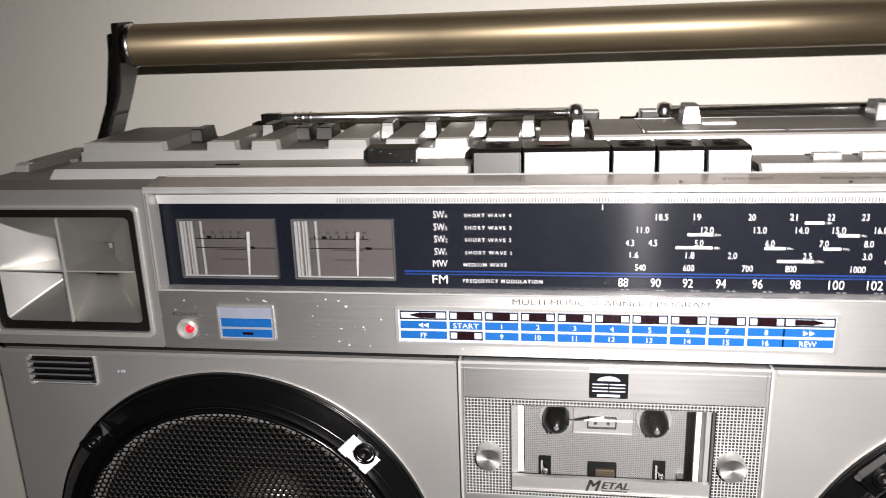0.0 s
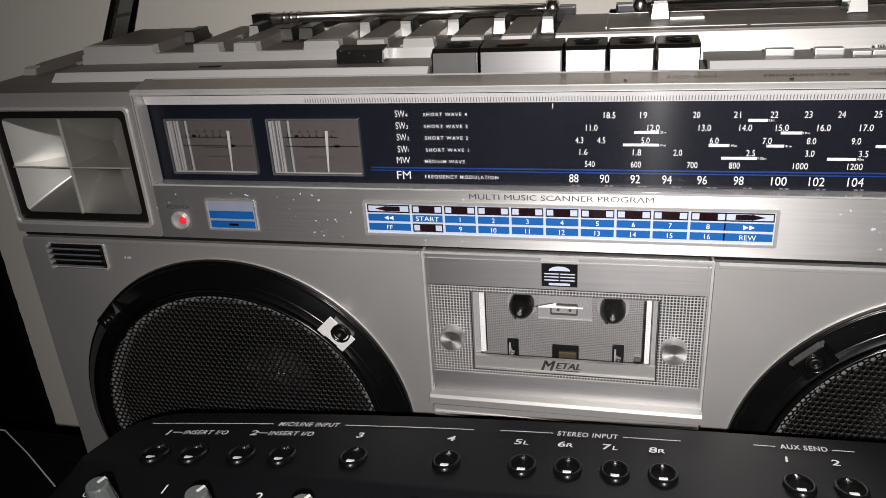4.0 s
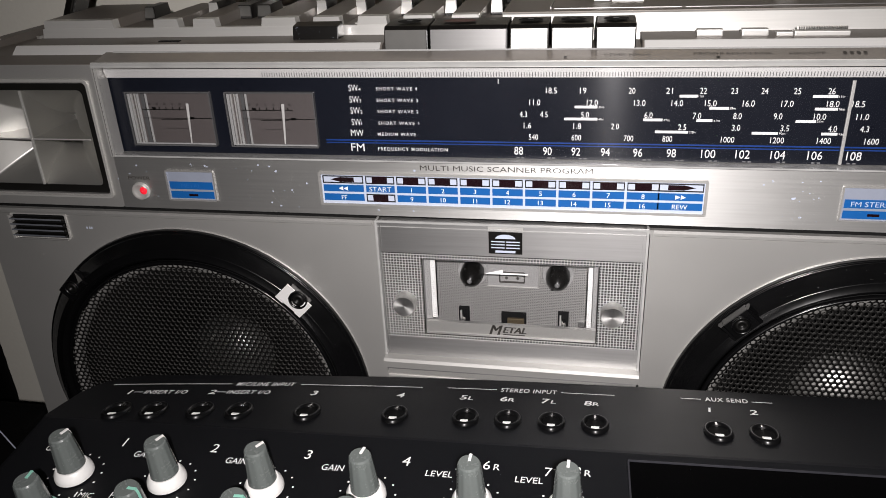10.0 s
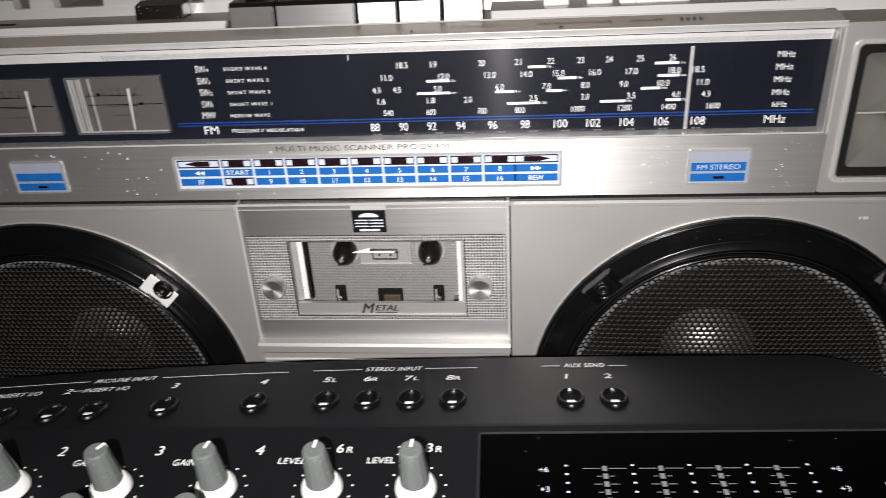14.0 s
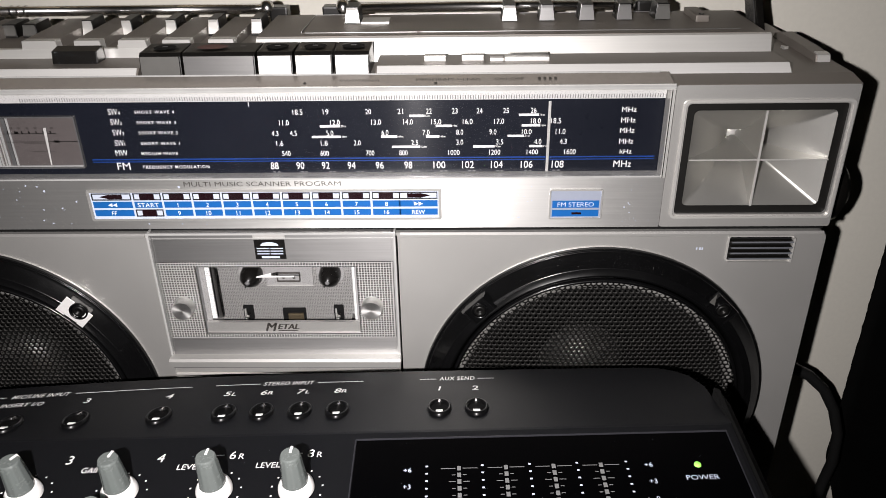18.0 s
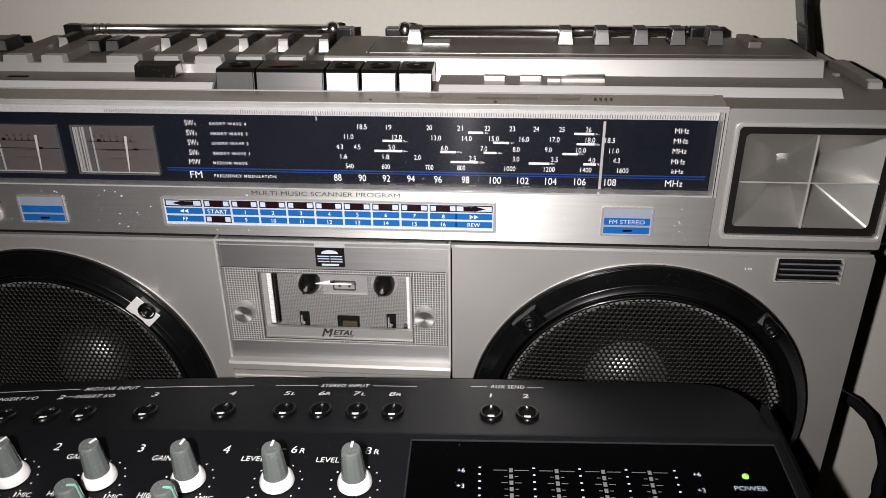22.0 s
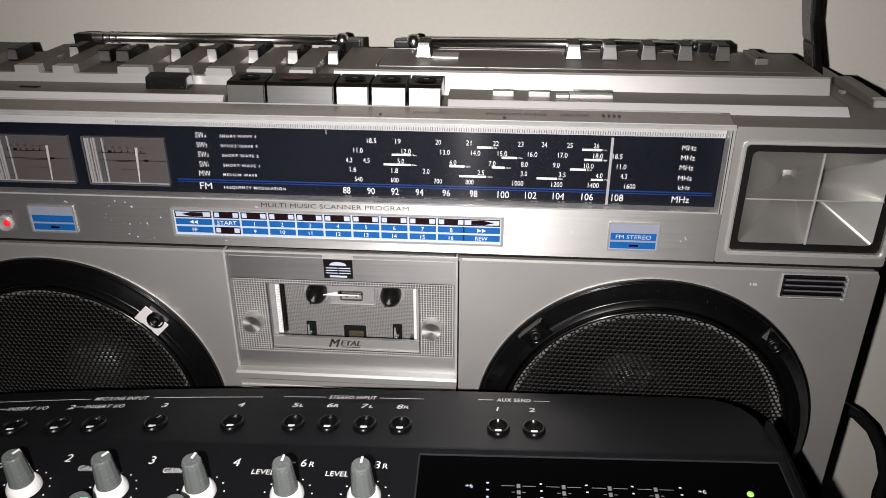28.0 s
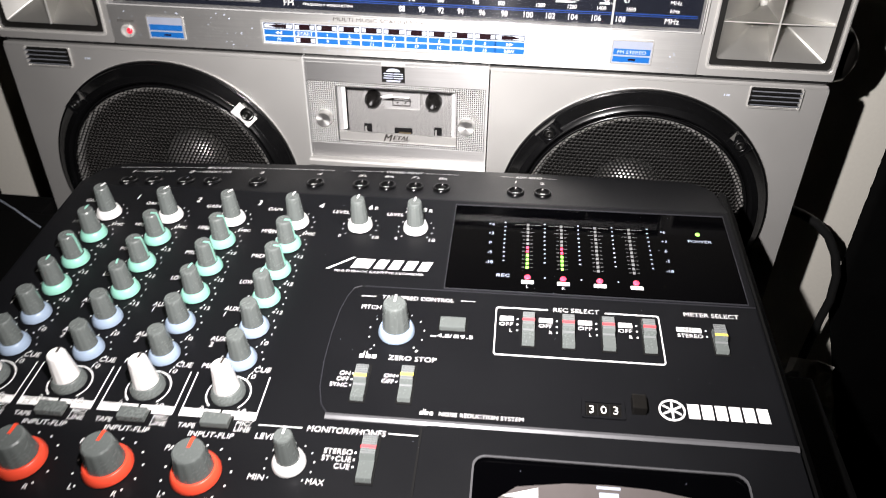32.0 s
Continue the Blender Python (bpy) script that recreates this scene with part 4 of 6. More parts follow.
def tape_door(s):
    x0, x1 = -0.0752, 0.0752
    d = part("cassette_door", plate([rect(x0, x1, 0.1690, 0.2590, 0.002), rect(-0.0495, 0.0505, 0.1862, 0.2352)], -0.0032, 0.0015), DOORMETAL, s, "brushed cassette door with a printed grid and clear window")
    for a in ((x0 - 0.0008, x0 + 0.0006, -0.0046, 0.002, 0.1690, 0.2592), (x1 - 0.0006, x1 + 0.0008, -0.0046, 0.002, 0.1690, 0.2592), (x0, x1, -0.0046, -0.0030, 0.2580, 0.2592)):
        part("door_edge", box(*a, 0.0003), ACRYLIC, d)
    part("door_edge", box(x0 + 0.0018, x0 + 0.0022, -0.0038, -0.0030, 0.1705, 0.2578), DOORMETAL, d)
    part("door_edge", box(x1 - 0.0022, x1 - 0.0018, -0.0038, -0.0030, 0.1705, 0.2578), DOORMETAL, d)
    part("door_inlay", box(-0.0110, 0.0086, -0.0036, -0.0030, 0.2549, 0.2578), TRIM, d, "pale tab over the badge")
    part("door_edge", box(x0, x1, -0.0037, -0.0030, 0.2552, 0.2556), ACRYLIC, d)
    # printed white grid round the window
    g = 0.00172
    wx0, wx1, gz0, gz1 = -0.0495, 0.0505, 0.1834, 0.2390
    rects = []
    for k in range(int((x1 - x0 - 0.003) / g) + 1):
        x = x0 + 0.0018 + k * g
        for za, zb in ([(gz0, gz1)] if x < wx0 - 0.0006 or x > wx1 + 0.0006 else [(0.2358, gz1), (gz0, 0.1856)]):
            rects.append((x - 0.00026, x + 0.00026, za, zb))
    for k in range(33):
        z = gz0 + k * g
        for xa, xb in ([(x0 + 0.0015, wx0 - 0.0005), (wx1 + 0.0005, x1 - 0.0015)] if 0.1857 < z < 0.2356 else [(x0 + 0.0015, x1 - 0.0015)]):
            rects.append((xa, xb, z - 0.00026, z + 0.00026))
    part_mesh("grid_ground", strips([(x0 + 0.0013, wx0, gz0 - 0.0003, gz1 + 0.0003), (wx1, x1 - 0.0013, gz0 - 0.0003, gz1 + 0.0003), (wx0, wx1, 0.2355, gz1 + 0.0003), (wx0, wx1, gz0 - 0.0003, 0.1860)], -0.0034), BLACK, d)
    tagged(part_mesh("printed_grid", strips(rects, -0.0036), GRIDINK, d, "fine white printed grid"), kind="stuff")
    # well behind the window
    w = part("cassette_well", box(-0.056, 0.056, 0.0360, 0.0380, 0.155, 0.240), WELL, s, "ribbed metal cassette well")
    b = bmesh.new()
    for k in range(55):
        z = 0.1712 + k * 0.00115
        box(-0.0515, 0.0515, 0.0354, 0.0361, z, z + 0.0005, bm=b)
    for k in range(86):
        x = -0.0500 + k * 0.00118
        box(x, x + 0.0005, 0.0352, 0.0361, 0.1710, 0.2350, bm=b)
    tagged(part("ribs", b, SILVER, w), kind="stuff")
    part("rib_ground", box(-0.0515, 0.0475, 0.0357, 0.0359, 0.1710, 0.2350), RIBGROUND, w)
    for a in ((-0.0560, -0.0520, 0.0042, 0.0360, 0.156, 0.240), (0.0480, 0.0560, 0.0042, 0.0360, 0.156, 0.240), (-0.0520, 0.0480, 0.0042, 0.0360, 0.2354, 0.240), (-0.0520, 0.0480, 0.0042, 0.0360, 0.156, 0.1700)):
        part("well_wall", box(*a), WELL, w)
    for x, z0, y in ((-0.0462, 0.1945, 0.0018), (0.0450, 0.1840, 0.0140)):
        rb = bmesh.new()
        n = int((0.2350 - z0) / 0.0013)
        for k in range(n):
            box(x, x + 0.0029, y, y + 0.0016, z0 + 0.0013 * k, z0 + 0.0009 + 0.0013 * k, bm=rb)
        box(x, x + 0.0029, y + 0.0008, y + 0.0022, z0, 0.2350, bm=rb)
        part("light_strip", rb, WHITE, w, "white ribbed strip")
    part("shadow_gap", box(-0.0433, -0.0430, 0.0030, 0.0050, 0.1945, 0.2350), MATTE, w)
    part("side_plate", box(-0.0495, -0.0463, 0.0010, 0.0030, 0.1938, 0.2350), WELL, w)
    part("label_plate", box(-0.0494, 0.0504, -0.0020, 0.0005, 0.1863, 0.1938), SILVER, d)
    for q in (-0.0003, 0.0, 0.0003):
        print_text("M", DARKPRINT, d, -0.0074 + q, 0.1905, 0.0066, 0.0078, d=-0.0023 - abs(q) / 4, shear=0.35)
        print_text("ETAL", DARKPRINT, d, 0.0036 + q, 0.1908, 0.0040, 0.0136, d=-0.0023 - abs(q) / 4, shear=0.30)
    part_mesh("underline", strips([(-0.0032, 0.0098, 0.1872, 0.1879)], -0.0023), DARKPRINT, d)
    for x in (-0.0265, 0.0268):
        m = Matrix.Translation((x, 0.0360, 0.2095)) @ FACE
        sp = part("spindle", lathe([(0.0074, 0.0), (0.0073, 0.006), (0.0064, 0.0095), (0.0044, 0.0125), (0.0026, 0.0145), (0.0016, 0.0150)], m, 24, cap=False), BLACK, w, "black tape spindle", smooth=True)
        part("spindle_tip", lathe([(0.0016, 0.0148), (0.0011, 0.0160), (0.0001, 0.0164)], m, 14, cap=False), SEG, sp, smooth=True)
        for a in range(3):
            f = box(-0.0006, 0.0006, 0.0035, 0.0068, 0.001, 0.0105)
            bmesh.ops.transform(f, matrix=m @ Matrix.Rotation(radians(120 * a + 30), 4, "Z"), verts=f.verts[:])
            part("spline", f, BLACK, sp)
        part("spindle_well", lathe([(0.0098, 0.0006), (0.0098, 0.0012), (0.0092, 0.0013), (0.0076, 0.0008)], m, 28, cap=False), WELL, w, smooth=True)
    part("tape_guide", box(-0.0171, 0.0150, 0.0335, 0.0361, 0.2005, 0.2200, 0.0005), WELL, w)
    part("guide_edge", box(-0.0171, 0.0150, 0.0330, 0.0336, 0.2005, 0.2010), TRIM, w)
    pn = part("window_pane", box(-0.0495, 0.0505, -0.0021, -0.0017, 0.1939, 0.2350), PANE, d, "clear window of the cassette door")
    pn.visible_shadow = False
    part_mesh("arrow", shape([(-0.0128, 0.2280), (-0.0030, 0.2306), (-0.0030, 0.2286), (0.0112, 0.2286), (0.0112, 0.2276), (-0.0128, 0.2274)], -0.0024), WHITE, pn)
    part("cassette_symbol", plate([rect(-0.0095, 0.0065, 0.2040, 0.2112, 0.0008), rect(-0.0088, 0.0058, 0.2047, 0.2105)], 0.0322, 0.0336), DARKPRINT, w)
    for x in (-0.0050, 0.0020):
        part("symbol_dot", lathe([(0.0009, 0.0), (0.0009, 0.0006)], Matrix.Translation((x, 0.0334, 0.2070)) @ FACE, 12), DARKPRINT, w)
    for x in (-0.0327, 0.0306):
        p = part("locating_post", box(x - 0.0034, x + 0.0034, 0.0335, 0.0361, 0.1728, 0.1842, 0.0004), MATTE, w)
        part("pin", lathe([(0.0014, 0), (0.0014, 0.006), (0.0008, 0.0075)], Matrix.Translation((x + 0.0004, 0.0330, 0.1785)) @ FACE, 12), CHROME, p, smooth=True)
        part("post_web", box(x - 0.0022, x - 0.0012, 0.0322, 0.0340, 0.1735, 0.1822), TRIM, p)
    h = part("tape_head", box(-0.0085, 0.0073, 0.0330, 0.0361, 0.1725, 0.1818, 0.0004), MATTE, w)
    part("head_face", box(-0.0045, 0.0062, 0.0312, 0.0332, 0.1730, 0.1790, 0.0006), GOLD, h)
    part("stop_tab", box(0.0400, 0.0440, 0.0300, 0.0361, 0.1720, 0.1765, 0.0003), BLACK, w)
    # door thumb knobs
    for x in (-0.0600, 0.0600):
        m = Matrix.Translation((x - 0.0008, -0.0036, 0.2072)) @ FACE
        part("knob", lathe([(0.0068, 0.0), (0.0068, 0.004), (0.0062, 0.0066), (0.0001, 0.0060)], m, 32, cap=False), TURNED, d, "turned aluminium knob", smooth=False)
    # badge: dark square with pale arches
    bx, bz = -0.0012, 0.2479
    bg = part("badge", box(bx - 0.0094, bx + 0.0094, -0.0040, -0.0030, bz - 0.0066, bz + 0.0066), BLACK, d, "dark square badge with pale arch shapes")
    arch = [(bx + 0.0056 * math.cos(radians(a)), bz + 0.0028 + 0.0026 * math.sin(radians(a))) for a in range(0, 181, 15)]
    part_mesh("badge_shape", shape(arch, -0.0042), CELL, bg)
    for strip in [(bx - 0.0080, bx - 0.0004, bz + 0.0006, bz + 0.0013), (bx + 0.0004, bx + 0.0080, bz + 0.0006, bz + 0.0013), (bx - 0.0080, bx - 0.0004, bz - 0.0012, bz - 0.0005), (bx + 0.0004, bx + 0.0080, bz - 0.0012, bz - 0.0005), (bx - 0.0080, bx - 0.0004, bz - 0.0031, bz - 0.0024), (bx + 0.0004, bx + 0.0080, bz - 0.0031, bz - 0.0024), (bx - 0.0056, bx + 0.0056, bz - 0.0058, bz - 0.0044)]:
        part_mesh("badge_shape", strips([strip], -0.0042), CELL, bg)
    part("door_tab", box(bx - 0.0094, bx + 0.0094, -0.0038, -0.0030, bz + 0.0075, bz + 0.0082), ACRYLIC, d)
    # lip and ribbed sill below the door
    part("lip", prism([(0.002, 0.1700), (-0.0085, 0.1694), (-0.0100, 0.1680), (-0.0100, 0.1640), (0.002, 0.1630)], x0 - 0.0008, x1 + 0.0008, "x"), SILVER, d, "bright finger lip")
    part("lip_shade", box(x0, x1, -0.0060, 0.002, 0.1605, 0.1632), DOORMETAL, d)
    sb = prism([(0.003, 0.1602), (-0.0060, 0.1575), (-0.0060, 0.1390), (0.003, 0.1385)], x0, x1, "x")
    sl = part("ribbed_sill", sb, SILVER, s, "ribbed bright sill below the cassette door")
    for k in range(6):
        part("rib", box(x0 + 0.001, x1 - 0.001, -0.0068, -0.0058, 0.1555 - 0.0027 * k, 0.1565 - 0.0027 * k), TRIM, sl)


def lug(x, y, w0, w1, z0, z1, length):
    """A control lug: wide foot, narrower top, a front that leans back a little and a long sloping back."""
    b = bmesh.new()
    v = [b.verts.new(p) for p in ((x - w0 / 2, y, z0), (x + w0 / 2, y, z0), (x + w1 / 2, y + 0.0014, z1), (x - w1 / 2, y + 0.0014, z1),
                                  (x - w0 / 2, y + length + 0.0014, z0), (x + w0 / 2, y + length + 0.0014, z0), (x + w1 / 2, y + length, z1 + 0.0004), (x - w1 / 2, y + length, z1 + 0.0004))]
    for f in ((0, 1, 2, 3), (4, 7, 6, 5), (0, 4, 5, 1), (3, 2, 6, 7), (0, 3, 7, 4), (1, 5, 6, 2)):
        b.faces.new([v[i] for i in f])
    bmesh.ops.recalc_face_normals(b, faces=b.faces[:])
    if length > 0.004:
        bmesh.ops.bevel(b, geom=b.edges[:], offset=0.0005, segments=2, profile=0.7, affect="EDGES")
    return b


def deck(s):
    """The stepped top with keys, sliders and aerials."""
    # front slope from the face to the slabs
    t = part("top_front", prism([(0.0, 0.3471), (0.0138, 0.3496), (0.150, 0.3496), (0.155, 0.3440), (0.155, 0.340), (0.032, 0.340), (0.030, 0.3469), (0.0, 0.34685)], -0.336, 0.336, "x"), DECK, s, "brown-grey painted top of the case")
    inks = [print_text("STOP-EJECT", WORNINK, t, 0.0595, 0.0056, 0.0024, 0.023, flat="z"), print_text("PROGRAM-CLEAR", DARKPRINT, t, 0.1090, 0.0056, 0.0024, 0.036, flat="z"), print_text("ON-OFF", DARKPRINT, t, 0.1430, 0.0056, 0.0024, 0.0165, flat="z"),
            part_mesh("worn_print", strips([(0.159 + 0.0030 * k, 0.1604 + 0.0030 * k, 0.0040, 0.0072) for k in range(4)], 0.0, "z"), DARKPRINT, t),
            part_mesh("print_dot", shape(circle(0.1020, 0.0012, 0.0010, 12), 0.0, "z"), BLACK, t), part_mesh("print_dot", shape(circle(0.0290, 0.0022, 0.0009, 12), 0.0, "z"), BLACK, t)]
    for ob in inks:
        if ob.name.startswith("worn"):
            tagged(ob, kind="stuff")
        for v in ob.data.vertices:      # the print lies on the lid's slope
            v.co.z = 0.34835 + (v.co.y + 0.0022) * 0.2105
    prof = [(0.0150, 0.3494), (0.0165, 0.3508), (0.0205, 0.3538), (0.060, 0.3538), (0.060, 0.3494)]
    for a, c, lab in ((-0.297, -0.0700, "low ledge with a bright front edge"), (0.0670, 0.3030, "low ledge with two push buttons and a thumb wheel")):
        l = part("ledge", prism(prof, a, c, "x", bevel=0.0004), DECK, s, lab)
        part("bright_edge", prism([(0.0140, 0.3494), (0.0158, 0.3510), (0.0196, 0.3541), (0.0206, 0.3541), (0.0165, 0.3500)], a + 0.001, c - 0.001, "x"), STRIPMETAL, l)
        if a > 0:
            for x in (0.0945, 0.1165):
                part("push_button", box(x, x + 0.0130, 0.0300, 0.0355, 0.3537, 0.3572, 0.0007), SILVER, l, "small bright push button")
            part("slide_switch", box(0.1331, 0.1410, 0.0295, 0.0340, 0.3537, 0.3556, 0.0004), TRIM, l)
            wl = part("thumb_wheel", box(0.1415, 0.1675, 0.0290, 0.0360, 0.3537, 0.3560, 0.0005), TRIM, l, "knurled thumb wheel")
            for k in range(20):
                part("knurl", box(0.1435 + 0.00118 * k, 0.1441 + 0.00118 * k, 0.0310, 0.0345, 0.3558, 0.3580), CHROME, wl)
        else:
            part("slot", box(-0.2090, -0.1960, 0.030, 0.033, 0.3536, 0.3542), MATTE, l)
            sw = part("rocker", prism([(0.0320, 0.3538), (0.0335, 0.3610), (0.0420, 0.3625), (0.0440, 0.3538)], -0.1260, -0.0990, "x", bevel=0.0006), BLACK, l, "worn black rocker switch")
            rng = random.Random(12)
            verts, faces = [], []
            for _ in range(13):
                x, q, r = rng.uniform(-0.1255, -0.0995), rng.random(), rng.uniform(0.0001, 0.0003)
                y, z, i = 0.0318 + 0.0015 * q, 0.3545 + 0.0062 * q, len(verts)
                verts += [(x - r, y, z), (x + r * 0.4, y, z - r), (x + r, y, z + r * 0.5), (x, y, z + r)]
                faces.append((i, i + 1, i + 2, i + 3))
            tagged(part_mesh("dust", mesh_from(verts, faces), CELL, sw), kind="stuff")
    # raised rear deck: bright front face, notched on the tone-control side
    part("bright_front", prism([(0.0455, 0.3500), (0.0505, 0.3632), (0.0525, 0.3640), (0.0545, 0.3500)], -0.0080, 0.3015, "x"), TRIM, s, "bright sloped front of the rear deck")
    part("rear_deck", prism([(0.0520, 0.3496), (0.0522, 0.3642), (0.090, 0.3650), (0.116, 0.3652), (0.120, 0.3496)], -0.0080, 0.2990, "x"), DECK, s, "brown-grey rear deck")
    for x0, x1, y0, y1 in ((0.0200, 0.0890, 0.0606, 0.0612), (0.0910, 0.2860, 0.0606, 0.0612), (0.0180, 0.0420, 0.1140, 0.1146), (0.0177, 0.0183, 0.0612, 0.1140), (0.0540, 0.2600, 0.1140, 0.1146)):
        part("inlay_line", box(x0, x1, y0, y1, 0.3640, 0.36545 if y1 > 0.07 else 0.36475), DOORMETAL, s)
    # notched fascia with slider slots
    part("slider_bed", box(-0.2970, -0.0082, 0.0520, 0.116, 0.3496, 0.3585, 0.0008), DECK, s, "sunken bed of the slider controls")
    part("bright_front", prism([(0.0455, 0.3500), (0.0475, 0.3592), (0.0515, 0.3592), (0.0530, 0.3500)], -0.2970, -0.0082, "x"), TRIM, s, "bright notched front of the slider bed")
    teeth = ((-0.296, -0.2475), (-0.221, -0.204), (-0.195, -0.180), (-0.151, -0.129), (-0.119, -0.102), (-0.092, -0.074), (-0.065, -0.047), (-0.037, -0.0205))
    for a, c in teeth:
        q = part("deck_tooth", prism([(a, 0.3590), (a + 0.0008, 0.3640), (c - 0.0008, 0.3640), (c, 0.3590)], 0.0478, 0.0546, "y"), TRIM, s)
        part("tooth_top", prism([(0.0547, 0.3580), (0.0547, 0.3641), (0.090, 0.3650), (0.112, 0.3652), (0.115, 0.3580)], a + 0.0004, c - 0.0004, "x"), DECK, q)
        if a > -0.29:
            part("slot_edge", box(a - 0.0040, a - 0.0014, 0.0560, 0.0800, 0.3580, 0.3592, 0.0003), TRIM, q)
    for x, low in ((-0.2440, True), (-0.1985, False), (-0.1775, True), (-0.1640, True), (-0.1255, False), (-0.1000, False), (-0.0710, False), (-0.0435, False), (-0.0155, False)):
        w = 0.0100 if low and x > -0.2 else 0.0078
        sl = part("slider", lug(x, 0.0840, w, w - 0.0014, 0.3584, 0.3668 if low else 0.3690, 0.020), BLACK, s, "low black slider control" if low else "dark slider control with a bright face")
        part("slider_face", lug(x, 0.0833, w - 0.0010, w - 0.0022, 0.3600, 0.3660 if low else 0.3683, 0.0009), FACET if low else TRIM, sl)
    # selector levers
    for k, x in enumerate((0.0465, 0.1474, 0.1714, 0.1969, 0.2209, 0.2452)):
        y = 0.086 if k == 0 else 0.088
        l = part("lever", lug(x, y, 0.0102, 0.0078, 0.3640, 0.3752, 0.016), BLACK, s, "selector lever with a thin front face, bright to dark grey along the row")
        # face tone steps from bright to dark grey along the row
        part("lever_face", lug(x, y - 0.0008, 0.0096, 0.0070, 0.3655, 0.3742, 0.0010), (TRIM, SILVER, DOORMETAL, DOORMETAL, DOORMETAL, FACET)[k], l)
    part("lever_slot", box(0.0520, 0.0700, 0.0850, 0.1000, 0.3640, 0.36605), TRIM, s)
    pk = part("side_button", box(0.2640, 0.2725, 0.080, 0.110, 0.3648, 0.3690, 0.001), DECK, s)
    part("side_button_tip", lathe([(0.0016, 0), (0.0016, 0.001)], Matrix.Translation((0.2682, 0.0835, 0.3686)), 12), BLACK, pk)
    # piano keys of the tape deck
    for k, (a, c) in enumerate(((-0.0680, -0.0440), (-0.0430, -0.0012), (0.0000, 0.0203), (0.0216, 0.0431), (0.0444, 0.0646))):
        key = part("tape_key", prism([(0.0185, 0.3486), (0.0200, 0.3606), (0.0218, 0.3624), (0.0425, 0.3632), (0.0440, 0.3486)], a - 0.0008, c - 0.0008, "x", bevel=0.0006), BLACK, s, "tape key with a bright front face")
        # face tone is set per key, darkest at the left
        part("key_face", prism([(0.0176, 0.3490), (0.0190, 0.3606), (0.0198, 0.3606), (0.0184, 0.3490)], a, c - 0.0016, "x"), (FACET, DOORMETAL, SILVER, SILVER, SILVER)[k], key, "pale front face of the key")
        mid = (a + c) / 2 - 0.0008
        part_mesh("key_dimple", shape([(mid + (0.0066 if k != 1 else 0.0090) * math.cos(e * 0.3927) - (0.006 if k == 1 else 0), 0.0310 + 0.0062 * math.sin(e * 0.3927)) for e in range(16)], 0.3634, "z"), PINKWORN if k == 1 else MATTE, key)
        part_mesh("key_mark", strips([(mid - 0.0016 + (0.012 if k == 1 else 0), mid + 0.0016 + (0.012 if k == 1 else 0), 0.0300, 0.0325)], 0.3637, "z"), SEG, key)
    # telescopic aerials lying along the back
    for a, c, flip in ((-0.205, -0.020, 1), (0.040, 0.245, -1)):
        q = a if flip > 0 else c
        e = c if flip > 0 else a
        y, z = 0.1215, 0.3686
        ae = part_mesh("aerial", tube([(a, y, z), (a + 0.5 * (c - a), y, z + 0.0001), (c, y, z)], 0.0034, 14), CHROME, s, "chrome telescopic aerial folded flat", smooth=True)
        part("aerial_joint", lathe([(0.0001, -0.0055), (0.0036, -0.0045), (0.0052, 0.0), (0.0036, 0.0045), (0.0001, 0.0055)], Matrix.Translation((e + 0.004 * flip, y - 0.001, z + 0.0004)), 20, cap=False), CHROME, ae, smooth=True)
        part("aerial_clip", box(e + flip * 0.012 - 0.006, e + flip * 0.012 + 0.006, y - 0.004, y + 0.008, 0.3600, 0.3700, 0.0012), BLACK, ae)
        part("aerial_tip", box(q - 0.010, q + 0.003, y - 0.005, y + 0.005, 0.3600, 0.3718, 0.0014), BLACK, ae)
        for k in range(3):
            part("aerial_ring", lathe([(0.0036, -0.0010), (0.0041, 0.0), (0.0036, 0.0010)], Matrix.Translation((q + flip * (0.012 + 0.005 * k), y, z)) @ Matrix.Rotation(radians(90), 4, "Y"), 16, cap=False), CHROME, ae, smooth=True)
    # corner blocks with the handle release
    for sx in (-1, 1):
        x0, x1 = sorted((sx * 0.3245, sx * 0.3335))
        cb = part("release_bar", prism([(0.0370, 0.3494), (0.0385, 0.3535), (0.0560, 0.3546), (0.0960, 0.3550), (0.1040, 0.3530), (0.1060, 0.3494)], x0, x1, "x", bevel=0.0008), DECK, s, "brown-grey handle release bar")
        part("release_tab", prism([(0.0362, 0.3498), (0.0375, 0.3535), (0.0390, 0.3542), (0.0430, 0.3546), (0.0430, 0.3536), (0.0385, 0.3500)], x0 + 0.0008, x1 - 0.0008, "x"), TRIM, cb)
        # a triangular glint beside the bar, modelled as a bright chip
        part("release_glint", prism([(sx * 0.3180, 0.0690), (sx * 0.3215, 0.0710), (sx * 0.3180, 0.0745)], 0.3494, 0.3512, "z"), TRIM, cb)


